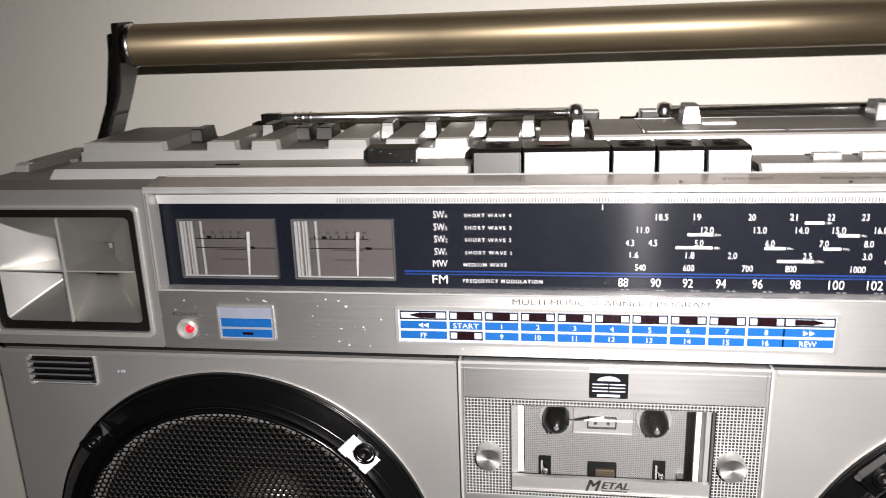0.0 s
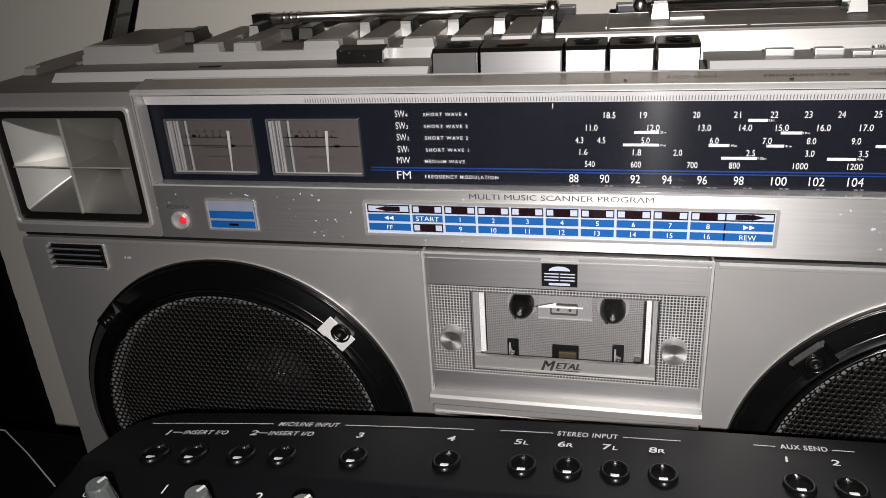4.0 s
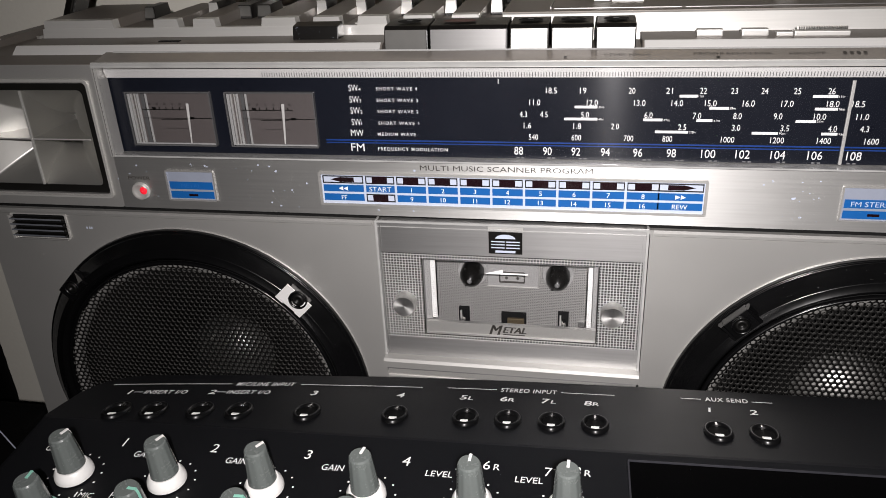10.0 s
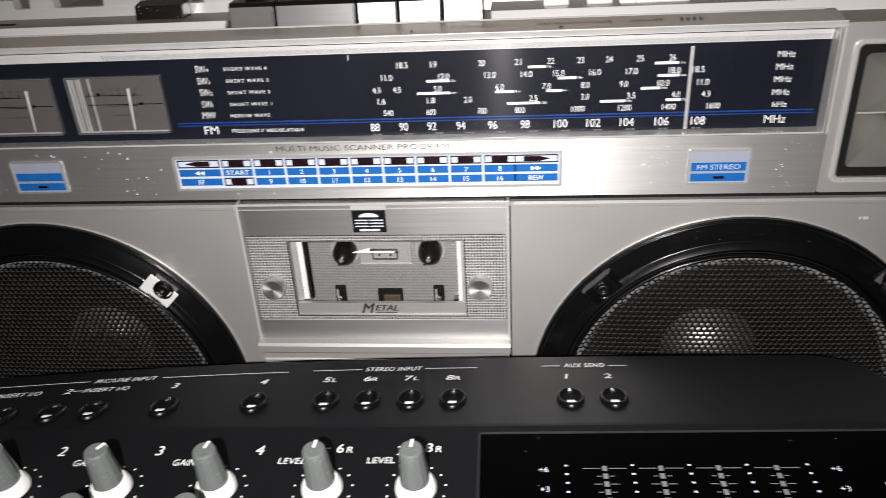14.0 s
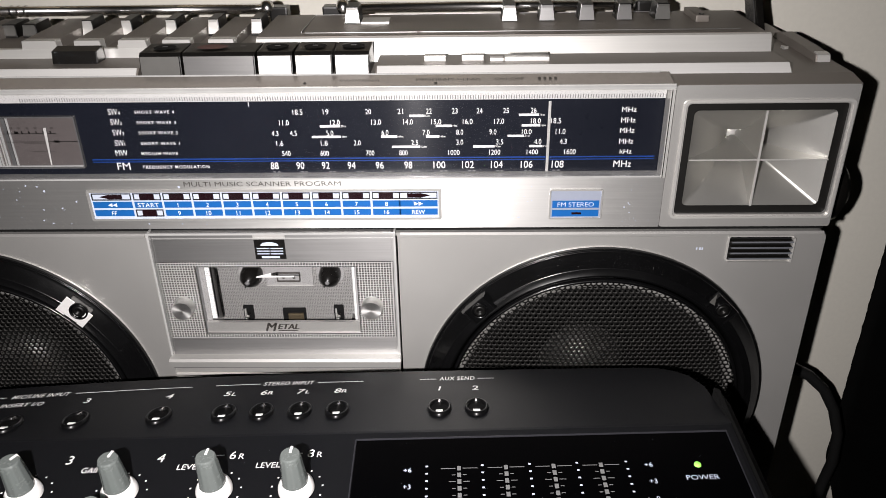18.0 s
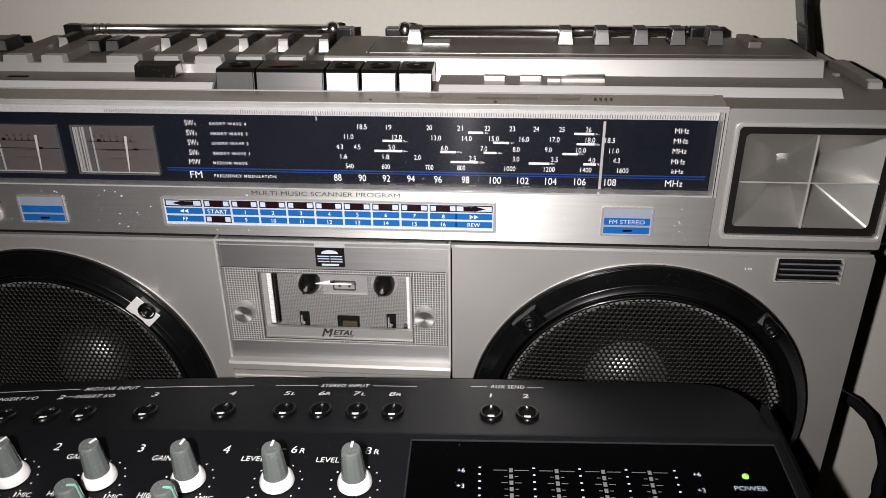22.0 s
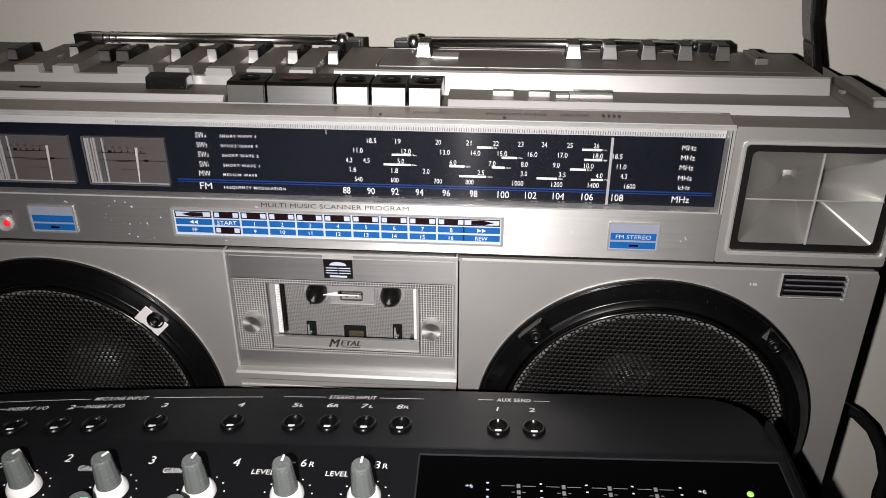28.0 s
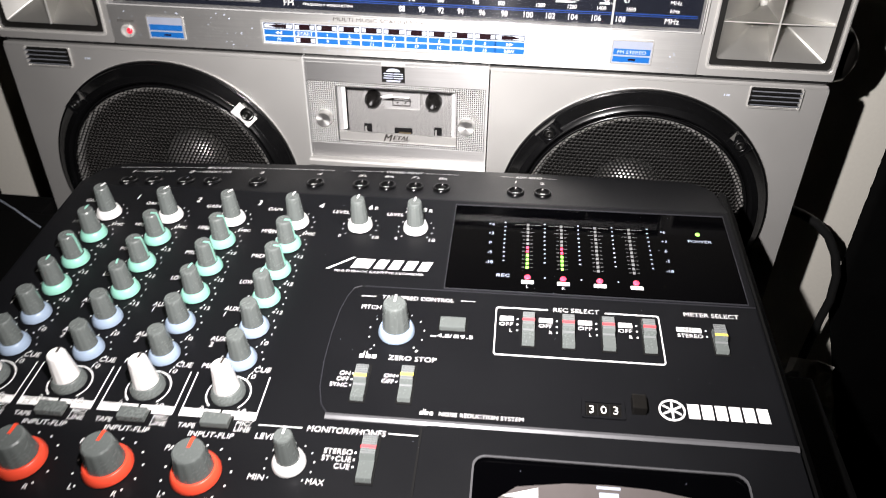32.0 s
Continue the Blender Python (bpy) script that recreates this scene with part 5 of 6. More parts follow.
def handle(s):
    yb, zb = 0.130, 0.4166
    h = part_mesh("handle", tube([(-0.3055, yb, zb), (-0.1, yb, zb), (0.1, yb, zb), (0.3055, yb, zb)], 0.0135, 32), GOLD, s, "bronze anodised carrying handle on black arms", smooth=True)
    for sx in (-1, 1):
        x0, x1 = sorted((sx * 0.3060, sx * 0.3110))
        arm = [(0.0780, 0.330), (0.0815, 0.352), (0.0900, 0.364), (0.1085, 0.388), (0.1180, 0.418), (0.1200, 0.4310), (0.1390, 0.4320), (0.1460, 0.4260), (0.1400, 0.4040), (0.1280, 0.386), (0.1065, 0.358), (0.1030, 0.330)]
        a = part("handle_arm", prism(arm, x0, x1, "x", bevel=0.0012), BLACK, h, "black handle arm with a glossy dark inlay, its reflection set in mottled grey")
        xi0, xi1 = sorted((sx * 0.3050, sx * 0.3062))
        # mottled grey holds the reflection on the arm's dark glossy inner face
        for inl in ([(0.0860, 0.353), (0.0930, 0.364), (0.1005, 0.3745), (0.1165, 0.3745), (0.1045, 0.358), (0.1030, 0.353)], [(0.1020, 0.3765), (0.1110, 0.3880), (0.1170, 0.4060), (0.1370, 0.4060), (0.1260, 0.3870), (0.1185, 0.3765)]):
            part("inlay", prism(inl, xi0, xi1, "x"), INLAY, a)
        part("collar", lathe([(0.0136, -0.003), (0.0141, 0.0), (0.0136, 0.003)], Matrix.Translation((sx * 0.3025, yb, zb)) @ Matrix.Rotation(radians(90), 4, "Y"), 24), CHROME, a, smooth=True)
        part("pivot", lathe([(0.0235, 0.0), (0.0235, 0.012), (0.0215, 0.020), (0.0130, 0.0265), (0.0001, 0.028)], Matrix.Translation((sx * 0.336, 0.047, 0.266)) @ Matrix.Rotation(radians(90 * sx), 4, "Y"), 36, cap=False), BLACK, a, "black pivot boss", smooth=True)


TURNED = mat("turned_aluminium", (0.80, 0.79, 0.77), 0.40, 0.95, vary=0.15, vary_size=500, grain=0.1)
turning = TURNED.node_tree.nodes.new("ShaderNodeTangent")
turning.direction_type, turning.axis = "RADIAL", "Y"
TURNED.node_tree.links.new(turning.outputs[0], TURNED.node_tree.nodes["Principled BSDF"].inputs["Tangent"])
TURNED.node_tree.nodes["Principled BSDF"].inputs["Anisotropic"].default_value = 0.72
stereo()


def mains_cable():
    c = thing("power_cable", "black mains cable hanging from the stereo's side", "cable")
    pts = [(0.334, 0.11, 0.094), (0.352, 0.11, 0.091), (0.372, 0.11, 0.084), (0.392, 0.11, 0.076), (0.408, 0.11, 0.067), (0.424, 0.11, 0.052), (0.437, 0.11, 0.030), (0.446, 0.11, 0.004), (0.450, 0.112, -0.030), (0.449, 0.116, -0.060), (0.448, 0.12, -0.12), (0.452, 0.12, -0.25), (0.470, 0.12, -0.742)]
    part_mesh("cable", tube(pts, 0.0046, 12), RUBBER, c, smooth=True)
    part("plug_sleeve", lathe([(0.0085, 0.0), (0.0085, 0.012), (0.0070, 0.0125), (0.0070, 0.0150), (0.0080, 0.0155), (0.0076, 0.0240), (0.0064, 0.0300), (0.0050, 0.0380)], Matrix.Translation((0.330, 0.11, 0.095)) @ Matrix.Rotation(radians(90), 4, "Y"), 20), RUBBER, c, smooth=True)


mains_cable()


# ---- the multitrack cassette recorder ----
REC = pose(0.0, -0.16064, 0.20814, 4.482, -0.9466, 1.1673) @ Matrix.Translation((0, 0, -0.003))
SLOPE = radians(17.8)                       # fall of the rear socket strip
STRIP = Matrix.Translation((0, 0.036, 0)) @ Matrix.Rotation(-SLOPE, 4, "X")
COLS = [-0.1727 + 0.0440 * k for k in range(4)]


def bow(u):
    """The rear strip bows: its rows fall back towards the ends."""
    return -(0.35 if u < 0.03 else 0.10) * (u - 0.03) ** 2


def recorder():
    r = thing("cassette_recorder", "black four-track cassette recorder and mixer on the desk", "recorder", m=REC)
    # body: flat panel part, then the sloped strip with a bowed back edge and rounded corners
    part("body", box(-0.212, 0.2492, -0.30, 0.036, -0.098, 0.0, 0.0022), PANELMAT, r, "black steel body")
    part("end_cheek", prism([(0.2488, -0.0016), (0.2520, -0.0030), (0.2600, -0.0150), (0.2600, -0.098), (0.2488, -0.098)], -0.30, 0.062, "y"), MATTE, r, "sloped matte black end cheek")
    n = 120
    verts, faces = [], []
    for k in range(n + 1):
        u = -0.212 + 0.4612 * k / n
        yb = 0.0735 + bow(u)
        e, c = (u + 0.212, 0.024) if u < 0 else (0.2492 - u, 0.026)
        if e < c:
            yb -= c * (1 - math.sqrt(max(0.0, 1 - ((c - e) / c) ** 2)))
        c, q = math.cos(SLOPE), math.sin(SLOPE)
        for y, z in ((0.0350, -0.0002), (0.036 + (yb - 0.002) * c, -(yb - 0.002) * q), (0.036 + yb * c, -yb * q - 0.0020), (0.036 + yb * c, -0.098), (0.0350, -0.098)):
            verts.append((u, y, z))
    for k in range(n):
        for i in range(5):
            j = (i + 1) % 5
            faces.append((5 * k + i, 5 * k + j, 5 * k + 5 + j, 5 * k + 5 + i))
    faces += [tuple(range(5)), tuple(range(5 * n, 5 * n + 5))]
    part_mesh("socket_strip", mesh_from(verts, faces), PANELMAT, r, "sloped rear strip with the sockets")
    for x in (-0.19, 0.22):
        for y in (-0.28, 0.04):
            part("foot", lathe([(0.012, 0.0), (0.011, -0.010)], Matrix.Translation((x, y, -0.0975)), 20), MATTE, r)
    sockets(r)
    channels(r)
    meters(r)
    transport(r)
    monitor(r)
    return r


def say(r, word, u, v, h=0.0030, w=None, shear=0.07, d=0.00025, ink=None, align="c"):
    return print_text(word, ink or WHITE, r, u, -v, h, w, flat="z", d=d, shear=shear, align=align)


def line(r, u0, u1, v0, v1, d=0.00025, name="printed_line", ink=None):
    return part_mesh(name, strips([(u0, u1, -v1, -v0)], d, "z"), ink or WHITE, r)


def on_strip(ob, u, y):
    ob.matrix_local = STRIP @ Matrix.Translation((u, y + bow(u), 0.0004)) @ Matrix.Rotation(-(0.7 if u < 0.03 else 0.2) * (u - 0.03), 4, "Z")
    return ob


def strip_text(r, word, u, y, h, w=None, shear=0.2):
    return on_strip(print_text(word, WHITE, r, 0, 0, h * 1.3, w, flat="z", d=0.0, shear=shear * 0.6, bold=0.016, space=1.12), u, y)


def strip_line(r, u0, u1, y):
    n = 12
    verts, faces = [], []
    for k in range(n + 1):
        u = u0 + (u1 - u0) * k / n
        verts += [(u, y + bow(u) - 0.00035, 0.0004), (u, y + bow(u) + 0.00035, 0.0004)]
    faces = [(2 * k, 2 * k + 2, 2 * k + 3, 2 * k + 1) for k in range(n)]
    ob = part_mesh("printed_line", mesh_from(verts, faces), WHITE, r)
    ob.matrix_local = STRIP
    return ob


def sockets(r):
    proto = None
    for u in (-0.1782, -0.1602, -0.1372, -0.1180, -0.0845, -0.0418, -0.0080, 0.0117, 0.0318, 0.0516, 0.1052, 0.1246):
        m = STRIP @ Matrix.Translation((u, 0.0225 + bow(u), 0.0))
        if proto is None:
            tall = Matrix.Diagonal((0.96, 1.40, 1, 1))
            proto = part("socket", lathe([(0.0066, 0.0), (0.0064, 0.0012), (0.0060, 0.0018), (0.0055, 0.0019), (0.0051, 0.0015), (0.0048, 0.0004)], tall, 28, cap=False), JACK, r, "raised black quarter-inch jack socket", smooth=True)
            part("hole", lathe([(0.0047, 0.0004), (0.0001, 0.0004)], tall, 24, cap=False), CLOTH, proto)
            # glints in the socket as solid pieces: white on the contact, chrome on the wall
            part("contact_glint", box(-0.0019, 0.0017, -0.0048, -0.0030, 0.0005, 0.0010, 0.0002), WHITE, proto)
            part("wall_glint", box(-0.0005, 0.0005, 0.0046, 0.0072, 0.0006, 0.0019, 0.0002), CHROME, proto)
            proto.matrix_local = m
        else:
            copy_thing(proto, m)
    strip_text(r, "MIC/LINE INPUT", -0.1186, 0.0575, 0.0036, 0.0310)
    strip_line(r, -0.2000, -0.1370, 0.0575)
    strip_line(r, -0.1000, -0.0352, 0.0575)
    strip_text(r, "STEREO INPUT", 0.0192, 0.0580, 0.0036, 0.0285)
    strip_line(r, -0.0225, 0.0030, 0.0580)
    strip_line(r, 0.0355, 0.0617, 0.0580)
    strip_text(r, "AUX SEND", 0.1148, 0.0595, 0.0036, 0.0200)
    strip_line(r, 0.0936, 0.1030, 0.0590)
    strip_line(r, 0.1265, 0.1358, 0.0590)
    y = 0.0465
    for word, u, h, w in (("1", -0.1851, 0.0042, None), ("INSERT I/O", -0.1664, 0.0034, 0.0225), ("2", -0.1421, 0.0042, None), ("INSERT I/O", -0.1233, 0.0034, 0.0225),
                          ("3", -0.0889, 0.0042, None), ("4", -0.0444, 0.0042, None), ("1", 0.1051, 0.0040, None), ("2", 0.1247, 0.0040, None)):
        strip_text(r, word, u, y, h, w)
    strip_line(r, -0.1832, -0.1785, y)
    strip_line(r, -0.1400, -0.1352, y)
    for word, u, side in (("5", -0.0125, "L"), ("6", 0.0077, "R"), ("7", 0.0283, "L"), ("8", 0.0487, "R")):
        strip_text(r, word, u, y, 0.0042)
        strip_text(r, side, u + 0.0036, y - 0.0007, 0.0030)


def fluted(profile, n, depth, seg):
    """A turned cap whose flank has shallow flutes; the profile is (radius, height, how fluted)."""
    b = bmesh.new()
    rings = []
    for rad, h, fl in profile:
        rings.append([b.verts.new((rad * (1 - depth * fl * (0.5 + 0.5 * math.cos(n * 2 * math.pi * k / seg))) * math.cos(2 * math.pi * k / seg),
                                   rad * (1 - depth * fl * (0.5 + 0.5 * math.cos(n * 2 * math.pi * k / seg))) * math.sin(2 * math.pi * k / seg), h)) for k in range(seg)])
    for a, c in zip(rings, rings[1:]):
        for k in range(seg):
            b.faces.new((a[k], a[(k + 1) % seg], c[(k + 1) % seg], c[k]))
    b.faces.new(rings[-1])
    bmesh.ops.recalc_face_normals(b, faces=b.faces[:])
    return b


def make_knob(r, skirt_r, cap_r, top_r, height, skirt_mat, cap_mat, pointer_mat, label, wide=0.0011):
    b = fluted([(cap_r, 0.003, 0), (cap_r, 0.0055, 1), (cap_r * 0.97, 0.008, 1), (top_r * 1.02, height - 0.0022, 1), (top_r * 0.97, height - 0.0008, 0.6), (top_r * 0.86, height, 0)], 12, 0.026, 72)
    k = part("knob", b, cap_mat, r, label, smooth=False)
    part("skirt", lathe([(skirt_r, 0.0008), (skirt_r, 0.0018), (skirt_r * 0.96, 0.0034), (cap_r * 1.12, 0.0056), (cap_r * 1.02, 0.0062), (cap_r * 0.98, 0.0040)], None, 40, cap=False), skirt_mat, k, smooth=True)
    # pointer line over the top edge and down the flank
    p = bmesh.new()
    box(-wide / 2, wide / 2, top_r * 0.15, top_r * 0.93, height - 0.0002, height + 0.00035, bm=p)
    merge(p, prism([(top_r * 0.90, height + 0.0003), (top_r * 1.03, height - 0.0016), (cap_r * 1.03, 0.0072), (cap_r * 0.97, 0.0072), (top_r * 0.90, height - 0.0014)], -wide / 2, wide / 2, "x"))
    part("pointer", p, pointer_mat, k)
    return k


def dots(r, u, v, rad, n=11, size=0.0008, a0=-135, a1=135):
    """Scale dots round a knob, clockwise from lower left."""
    rects = []
    for k in range(n):
        a = radians(a0 + (a1 - a0) * k / (n - 1))
        x, y = u + rad * math.sin(a), -v + rad * math.cos(a)
        rects.append((x - size / 2, x + size / 2, y - size / 2, y + size / 2))
    part_mesh("scale_dots", strips(rects, 0.00025, "z"), WHITE, r)


def channels(r):
    gain = make_knob(r, 0.0083, 0.0060, 0.0047, 0.0230, WHITEK, GREY, WHITEK, "grey knob with a white skirt")
    tone = make_knob(r, 0.0086, 0.0062, 0.0050, 0.0215, MINT, GREY, MINT, "grey knob with a mint green skirt")
    aux = make_knob(r, 0.0086, 0.0062, 0.0050, 0.0215, PALEBLUE, GREY, GREY, "grey knob with a pale blue skirt")
    mixk = make_knob(r, 0.0092, 0.0068, 0.0050, 0.0230, GREY, WHITEK, DARKPRINT, "white knob on a grey base")
    pan = make_knob(r, 0.0122, 0.0095, 0.0077, 0.0195, ORANGE, GREY, ORANGE, "large grey knob with an orange-red skirt", 0.0016)
    used = set()

    def put(k, u, v, turn):
        m = Matrix.Translation((u, -v, 0.0)) @ Matrix.Rotation(radians(-turn), 4, "Z")
        if k.name in used:
            copy_thing(k, m)
        else:
            used.add(k.name)
            k.matrix_local = m

    turns = {1: (0, 95, 88, 95), 2: (90, 85, 95, 92), 3: (0, -12, 10, 6)}
    for c, u in enumerate(COLS):
        put(gain, u, 0.0, (24, 30, 34, 12)[c])
        for k, v in ((1, 0.0237), (2, 0.0496), (3, 0.0745)):
            put(tone, u, v, turns[k][c])
        put(aux, u, 0.0994, (30, -150, 20, 10)[c])
        put(aux, u, 0.1239, (10, -20, 40, 0)[c])
        put(mixk, u, 0.1472, (-10, 0, 6, 8)[c])
        put(pan, u, 0.1965, (0, 4, 6, 4)[c])
        say(r, str(c + 1), u + 0.0125, -0.0208, 0.0052)
        say(r, "GAIN", u - 0.0185, -0.0142, 0.0034, 0.0098)
        say(r, "LINE", u - 0.0125, 0.0105, 0.0028, 0.0076)
        say(r, "MIC", u + 0.0118, 0.0108, 0.0028, 0.0066)
        line(r, u + 0.0068, u + 0.0075, 0.0095, 0.0122)
        dots(r, u, 0.0, 0.0118)
        for word, v in (("HIGH", 0.0237), ("MID", 0.0496), ("LOW", 0.0745)):
            say(r, word, u - 0.0165, v - 0.0140, 0.0034, 0.0098 if word == "HIGH" else 0.0082)
            say(r, "+12", u + 0.0095, v + 0.0108, 0.0028, 0.0062)
            say(r, "-12", u - 0.0100, v + 0.0108, 0.0028, 0.0060)
            dots(r, u, v, 0.0118)
        for word, v in (("1", 0.0994), ("2", 0.1239)):
            say(r, "AUX", u - 0.0182, v - 0.0150, 0.0034, 0.0090)
            say(r, word, u - 0.0210, v - 0.0104, 0.0034)
            say(r, "10", u + 0.0090, v + 0.0108, 0.0028, 0.0042)
            say(r, "0", u - 0.0090, v + 0.0108, 0.0028)
            dots(r, u, v, 0.0118)
        # mix and cue block
        v = 0.1472
        say(r, "MIX", u - 0.0165, v - 0.0180, 0.0034, 0.0082)
        say(r, "CUE", u + 0.0135, v - 0.0175, 0.0034, 0.0092)
        say(r, "0", u - 0.0110, v + 0.0108, 0.0028)
        say(r, "10", u + 0.0105, v + 0.0110, 0.0028, 0.0042)
        verts, faces = [], []
        for k in range(44):
            a = radians(-140 + 280 * k / 44 + 0.4)
            e = radians(-140 + 280 * (k + 1) / 44)
            if k % 4 == 3:
                e -= radians(1.6)
            i = len(verts)
            for q, rad in ((a, 0.0112), (e, 0.0112), (e, 0.0121), (a, 0.0121)):
                verts.append((u + rad * math.sin(q), -v + rad * math.cos(q), 0.00025))
            faces.append((i, i + 1, i + 2, i + 3))
        part_mesh("scale_ring", mesh_from(verts, faces), WHITE, r)
        line(r, u - 0.0215, u - 0.0208, 0.1345, 0.1585)
        line(r, u + 0.0186, u + 0.0193, 0.1345, 0.1585)
        line(r, u - 0.0215, u - 0.0006, 0.1583, 0.1635, name="source_box")
        line(r, u + 0.0006, u + 0.0193, 0.1583, 0.1635, name="source_box")
        say(r, "MIC/LINE", u - 0.0120, 0.1597, 0.0016, 0.0125, ink=DARKPRINT, d=0.0005)
        say(r, "TAPE", u + 0.0105, 0.1600, 0.0018, 0.0075, ink=DARKPRINT, d=0.0005)
        say(r, "to L" if c % 2 == 0 else "to R", u - 0.0165, 0.1621, 0.0016, ink=DARKPRINT, d=0.0005)
        bt = part("flip_button", box(u - 0.0075, u + 0.0070, -0.1695, -0.1625, 0.0, 0.0042, 0.0007), GREY, r, "grey push button")
        part("button_well", plate([rect(u - 0.0084, u + 0.0079, -0.1704, -0.1616, 0.0006), rect(u - 0.0076, u + 0.0071, -0.1696, -0.1624)], 0.0002, 0.0008, "z"), MATTE, bt)
        say(r, "TAPE", u - 0.0150, 0.1690, 0.0028, 0.0090)
        say(r, "MIC/", u + 0.0140, 0.1655, 0.0028, 0.0080)
        say(r, "LINE", u + 0.0140, 0.1692, 0.0028, 0.0085)
        say(r, "INPUT-FLIP", u - 0.0005, 0.1737, 0.0030, 0.0235)
        say(r, "PAN", u - 0.0165, 0.1830, 0.0030, 0.0080)
        say(r, "L", u - 0.0135, 0.2085, 0.0030)
        say(r, "R", u + 0.0090, 0.2105, 0.0030)
        dots(r, u, 0.1965, 0.0165, 11, 0.0010)
    for u, word, small in ((0.0027, "6", "R"), (0.0402, "8", "R")):
        put(gain, u, 0.0, 4)
        say(r, "LEVEL", u - 0.0158, -0.0148, 0.0032, 0.0115)
        line(r, u - 0.0060, u - 0.0006, -0.0219, -0.0213)
        say(r, word, u + 0.0036, -0.0215, 0.0048)
        say(r, small, u + 0.0078, -0.0207, 0.0034)
        say(r, {"6": "5", "8": "7"}[word], u - 0.0080, -0.0200, 0.0048)
        say(r, "0", u - 0.0118, 0.0108, 0.0028)
        say(r, "10", u + 0.0120, 0.0110, 0.0028, 0.0042)
        dots(r, u, 0.0, 0.0118)
    # a level knob for the headphones
    put(gain, 0.0024, 0.1869, 2)
    # product name: plain pale shapes in its slanted outline
    logo = [[(-0.0115, 0.0440), (0.0040, 0.0318), (0.0062, 0.0318), (-0.0090, 0.0440)]]
    x = 0.0040
    for w in (0.0135, 0.0082, 0.0082, 0.0082, 0.0082):
        logo.append([(x, 0.0418), (x + w - 0.0014, 0.0418), (x + w + 0.0014, 0.0330), (x + 0.0028, 0.0330)])
        x += w + 0.0010
    for poly in logo:
        part_mesh("name_shape", shape([(p[0], -p[1]) for p in poly], 0.00025, "z"), WHITE, r)
    say(r, "MULTITRACK CASSETTE RECORDER", 0.0228, 0.0452, 0.0018, 0.0560, shear=0.0)


def meters(r):
    w = part("meter_window", box(0.0652, 0.2440, -0.0556, 0.0285, -0.001, 0.0006, 0.0003), WINDOW, r, "glossy smoked meter window")
    part("window_edge", box(0.0646, 0.2446, 0.0286, 0.0294, 0.0, 0.0010, 0.0002), WINEDGE, r)
    part("window_edge", box(0.0646, 0.2446, -0.0568, -0.0560, 0.0, 0.0008, 0.0002), WINEDGE, r)
    part("window_edge", box(0.2441, 0.2446, -0.0559, 0.0285, 0.0, 0.0010, 0.0002), WINEDGE, r)
    part("window_edge", box(0.0643, 0.0650, -0.0560, 0.0285, 0.0, 0.0010, 0.0002), WINEDGE, r)
    d = 0.0009
    cols = (0.1145, 0.1363, 0.1584, 0.1803)
    for c, u in enumerate(cols):
        for k in range(12):
            v = 0.0335 - k * 0.0039
            lit = c < 2 and k < 6
            part_mesh("segment", strips([(u - 0.0009, u + 0.0009, -v - 0.0013, -v + 0.0013)], d, "z"), (GREEN if k < 4 else REDLED) if lit else SEG, w)
        ticks = []
        for k in range(12):
            v = 0.0335 - k * 0.0039
            half = 0.0085 if k in (11,) else 0.0048 if k in (9,) else 0.0034
            ticks += [(u - half, u - 0.0017, -v - 0.0002, -v + 0.0002), (u + 0.0017, u + half, -v - 0.0002, -v + 0.0002)]
        part_mesh("tick_marks", strips(ticks, d, "z"), SEG, w)
        lamp = lathe([(0.0021, 0.0), (0.0018, 0.0007), (0.0001, 0.0010)], Matrix.Translation((u + 0.0004, -0.0424, 0.0005)), 16, cap=False)
        part("record_lamp", lamp, REDLED, w, "lit red record lamp", smooth=True)
        line(w, u - 0.0034, u + 0.0042, 0.0455, 0.0487, d, "number_box")
        print_text(str(c + 1), DARKPRINT, w, u + 0.0004, -0.0471, 0.0024, flat="z", d=d + 0.0002)
        if c < 2:
            print_text("LR"[c], WHITE, w, u + 0.0004, -0.0510, 0.0024, flat="z", d=d)
    for u in (0.0995, 0.1254, 0.1474, 0.1694, 0.1922):
        part_mesh("scale_dots", strips([(u - 0.0006, u + 0.0006, 0.0105 - 0.00435 * k, 0.0114 - 0.00435 * k) for k in range(10)], d, "z"), CELL, w)
    for u in (0.1255, 0.1478, 0.1700):
        part_mesh("scale_dots", strips([(u - 0.0005, u + 0.0005, -0.0430, -0.0421)], d, "z"), CELL, w)
    for u in (0.0905, 0.2022):
        for word, v in (("+6", -0.0089), ("+3", 0.0008), ("0", 0.0107), ("-5", 0.0204), ("-10", 0.0301)):
            print_text(word, CELL, w, u, -v, 0.0026, flat="z", d=d)
    print_text("REC", CELL, w, 0.1000, -0.0420, 0.0028, 0.0085, flat="z", d=d)
    part("power_led", lathe([(0.0017, 0.0), (0.0015, 0.0007), (0.0001, 0.0010)], Matrix.Translation((0.2247, 0.0083, 0.0005)), 16, cap=False), GREEN, w, "lit green power lamp", smooth=True)
    print_text("POWER", CELL, w, 0.2250, 0.0008, 0.0027, 0.0150, flat="z", d=d)


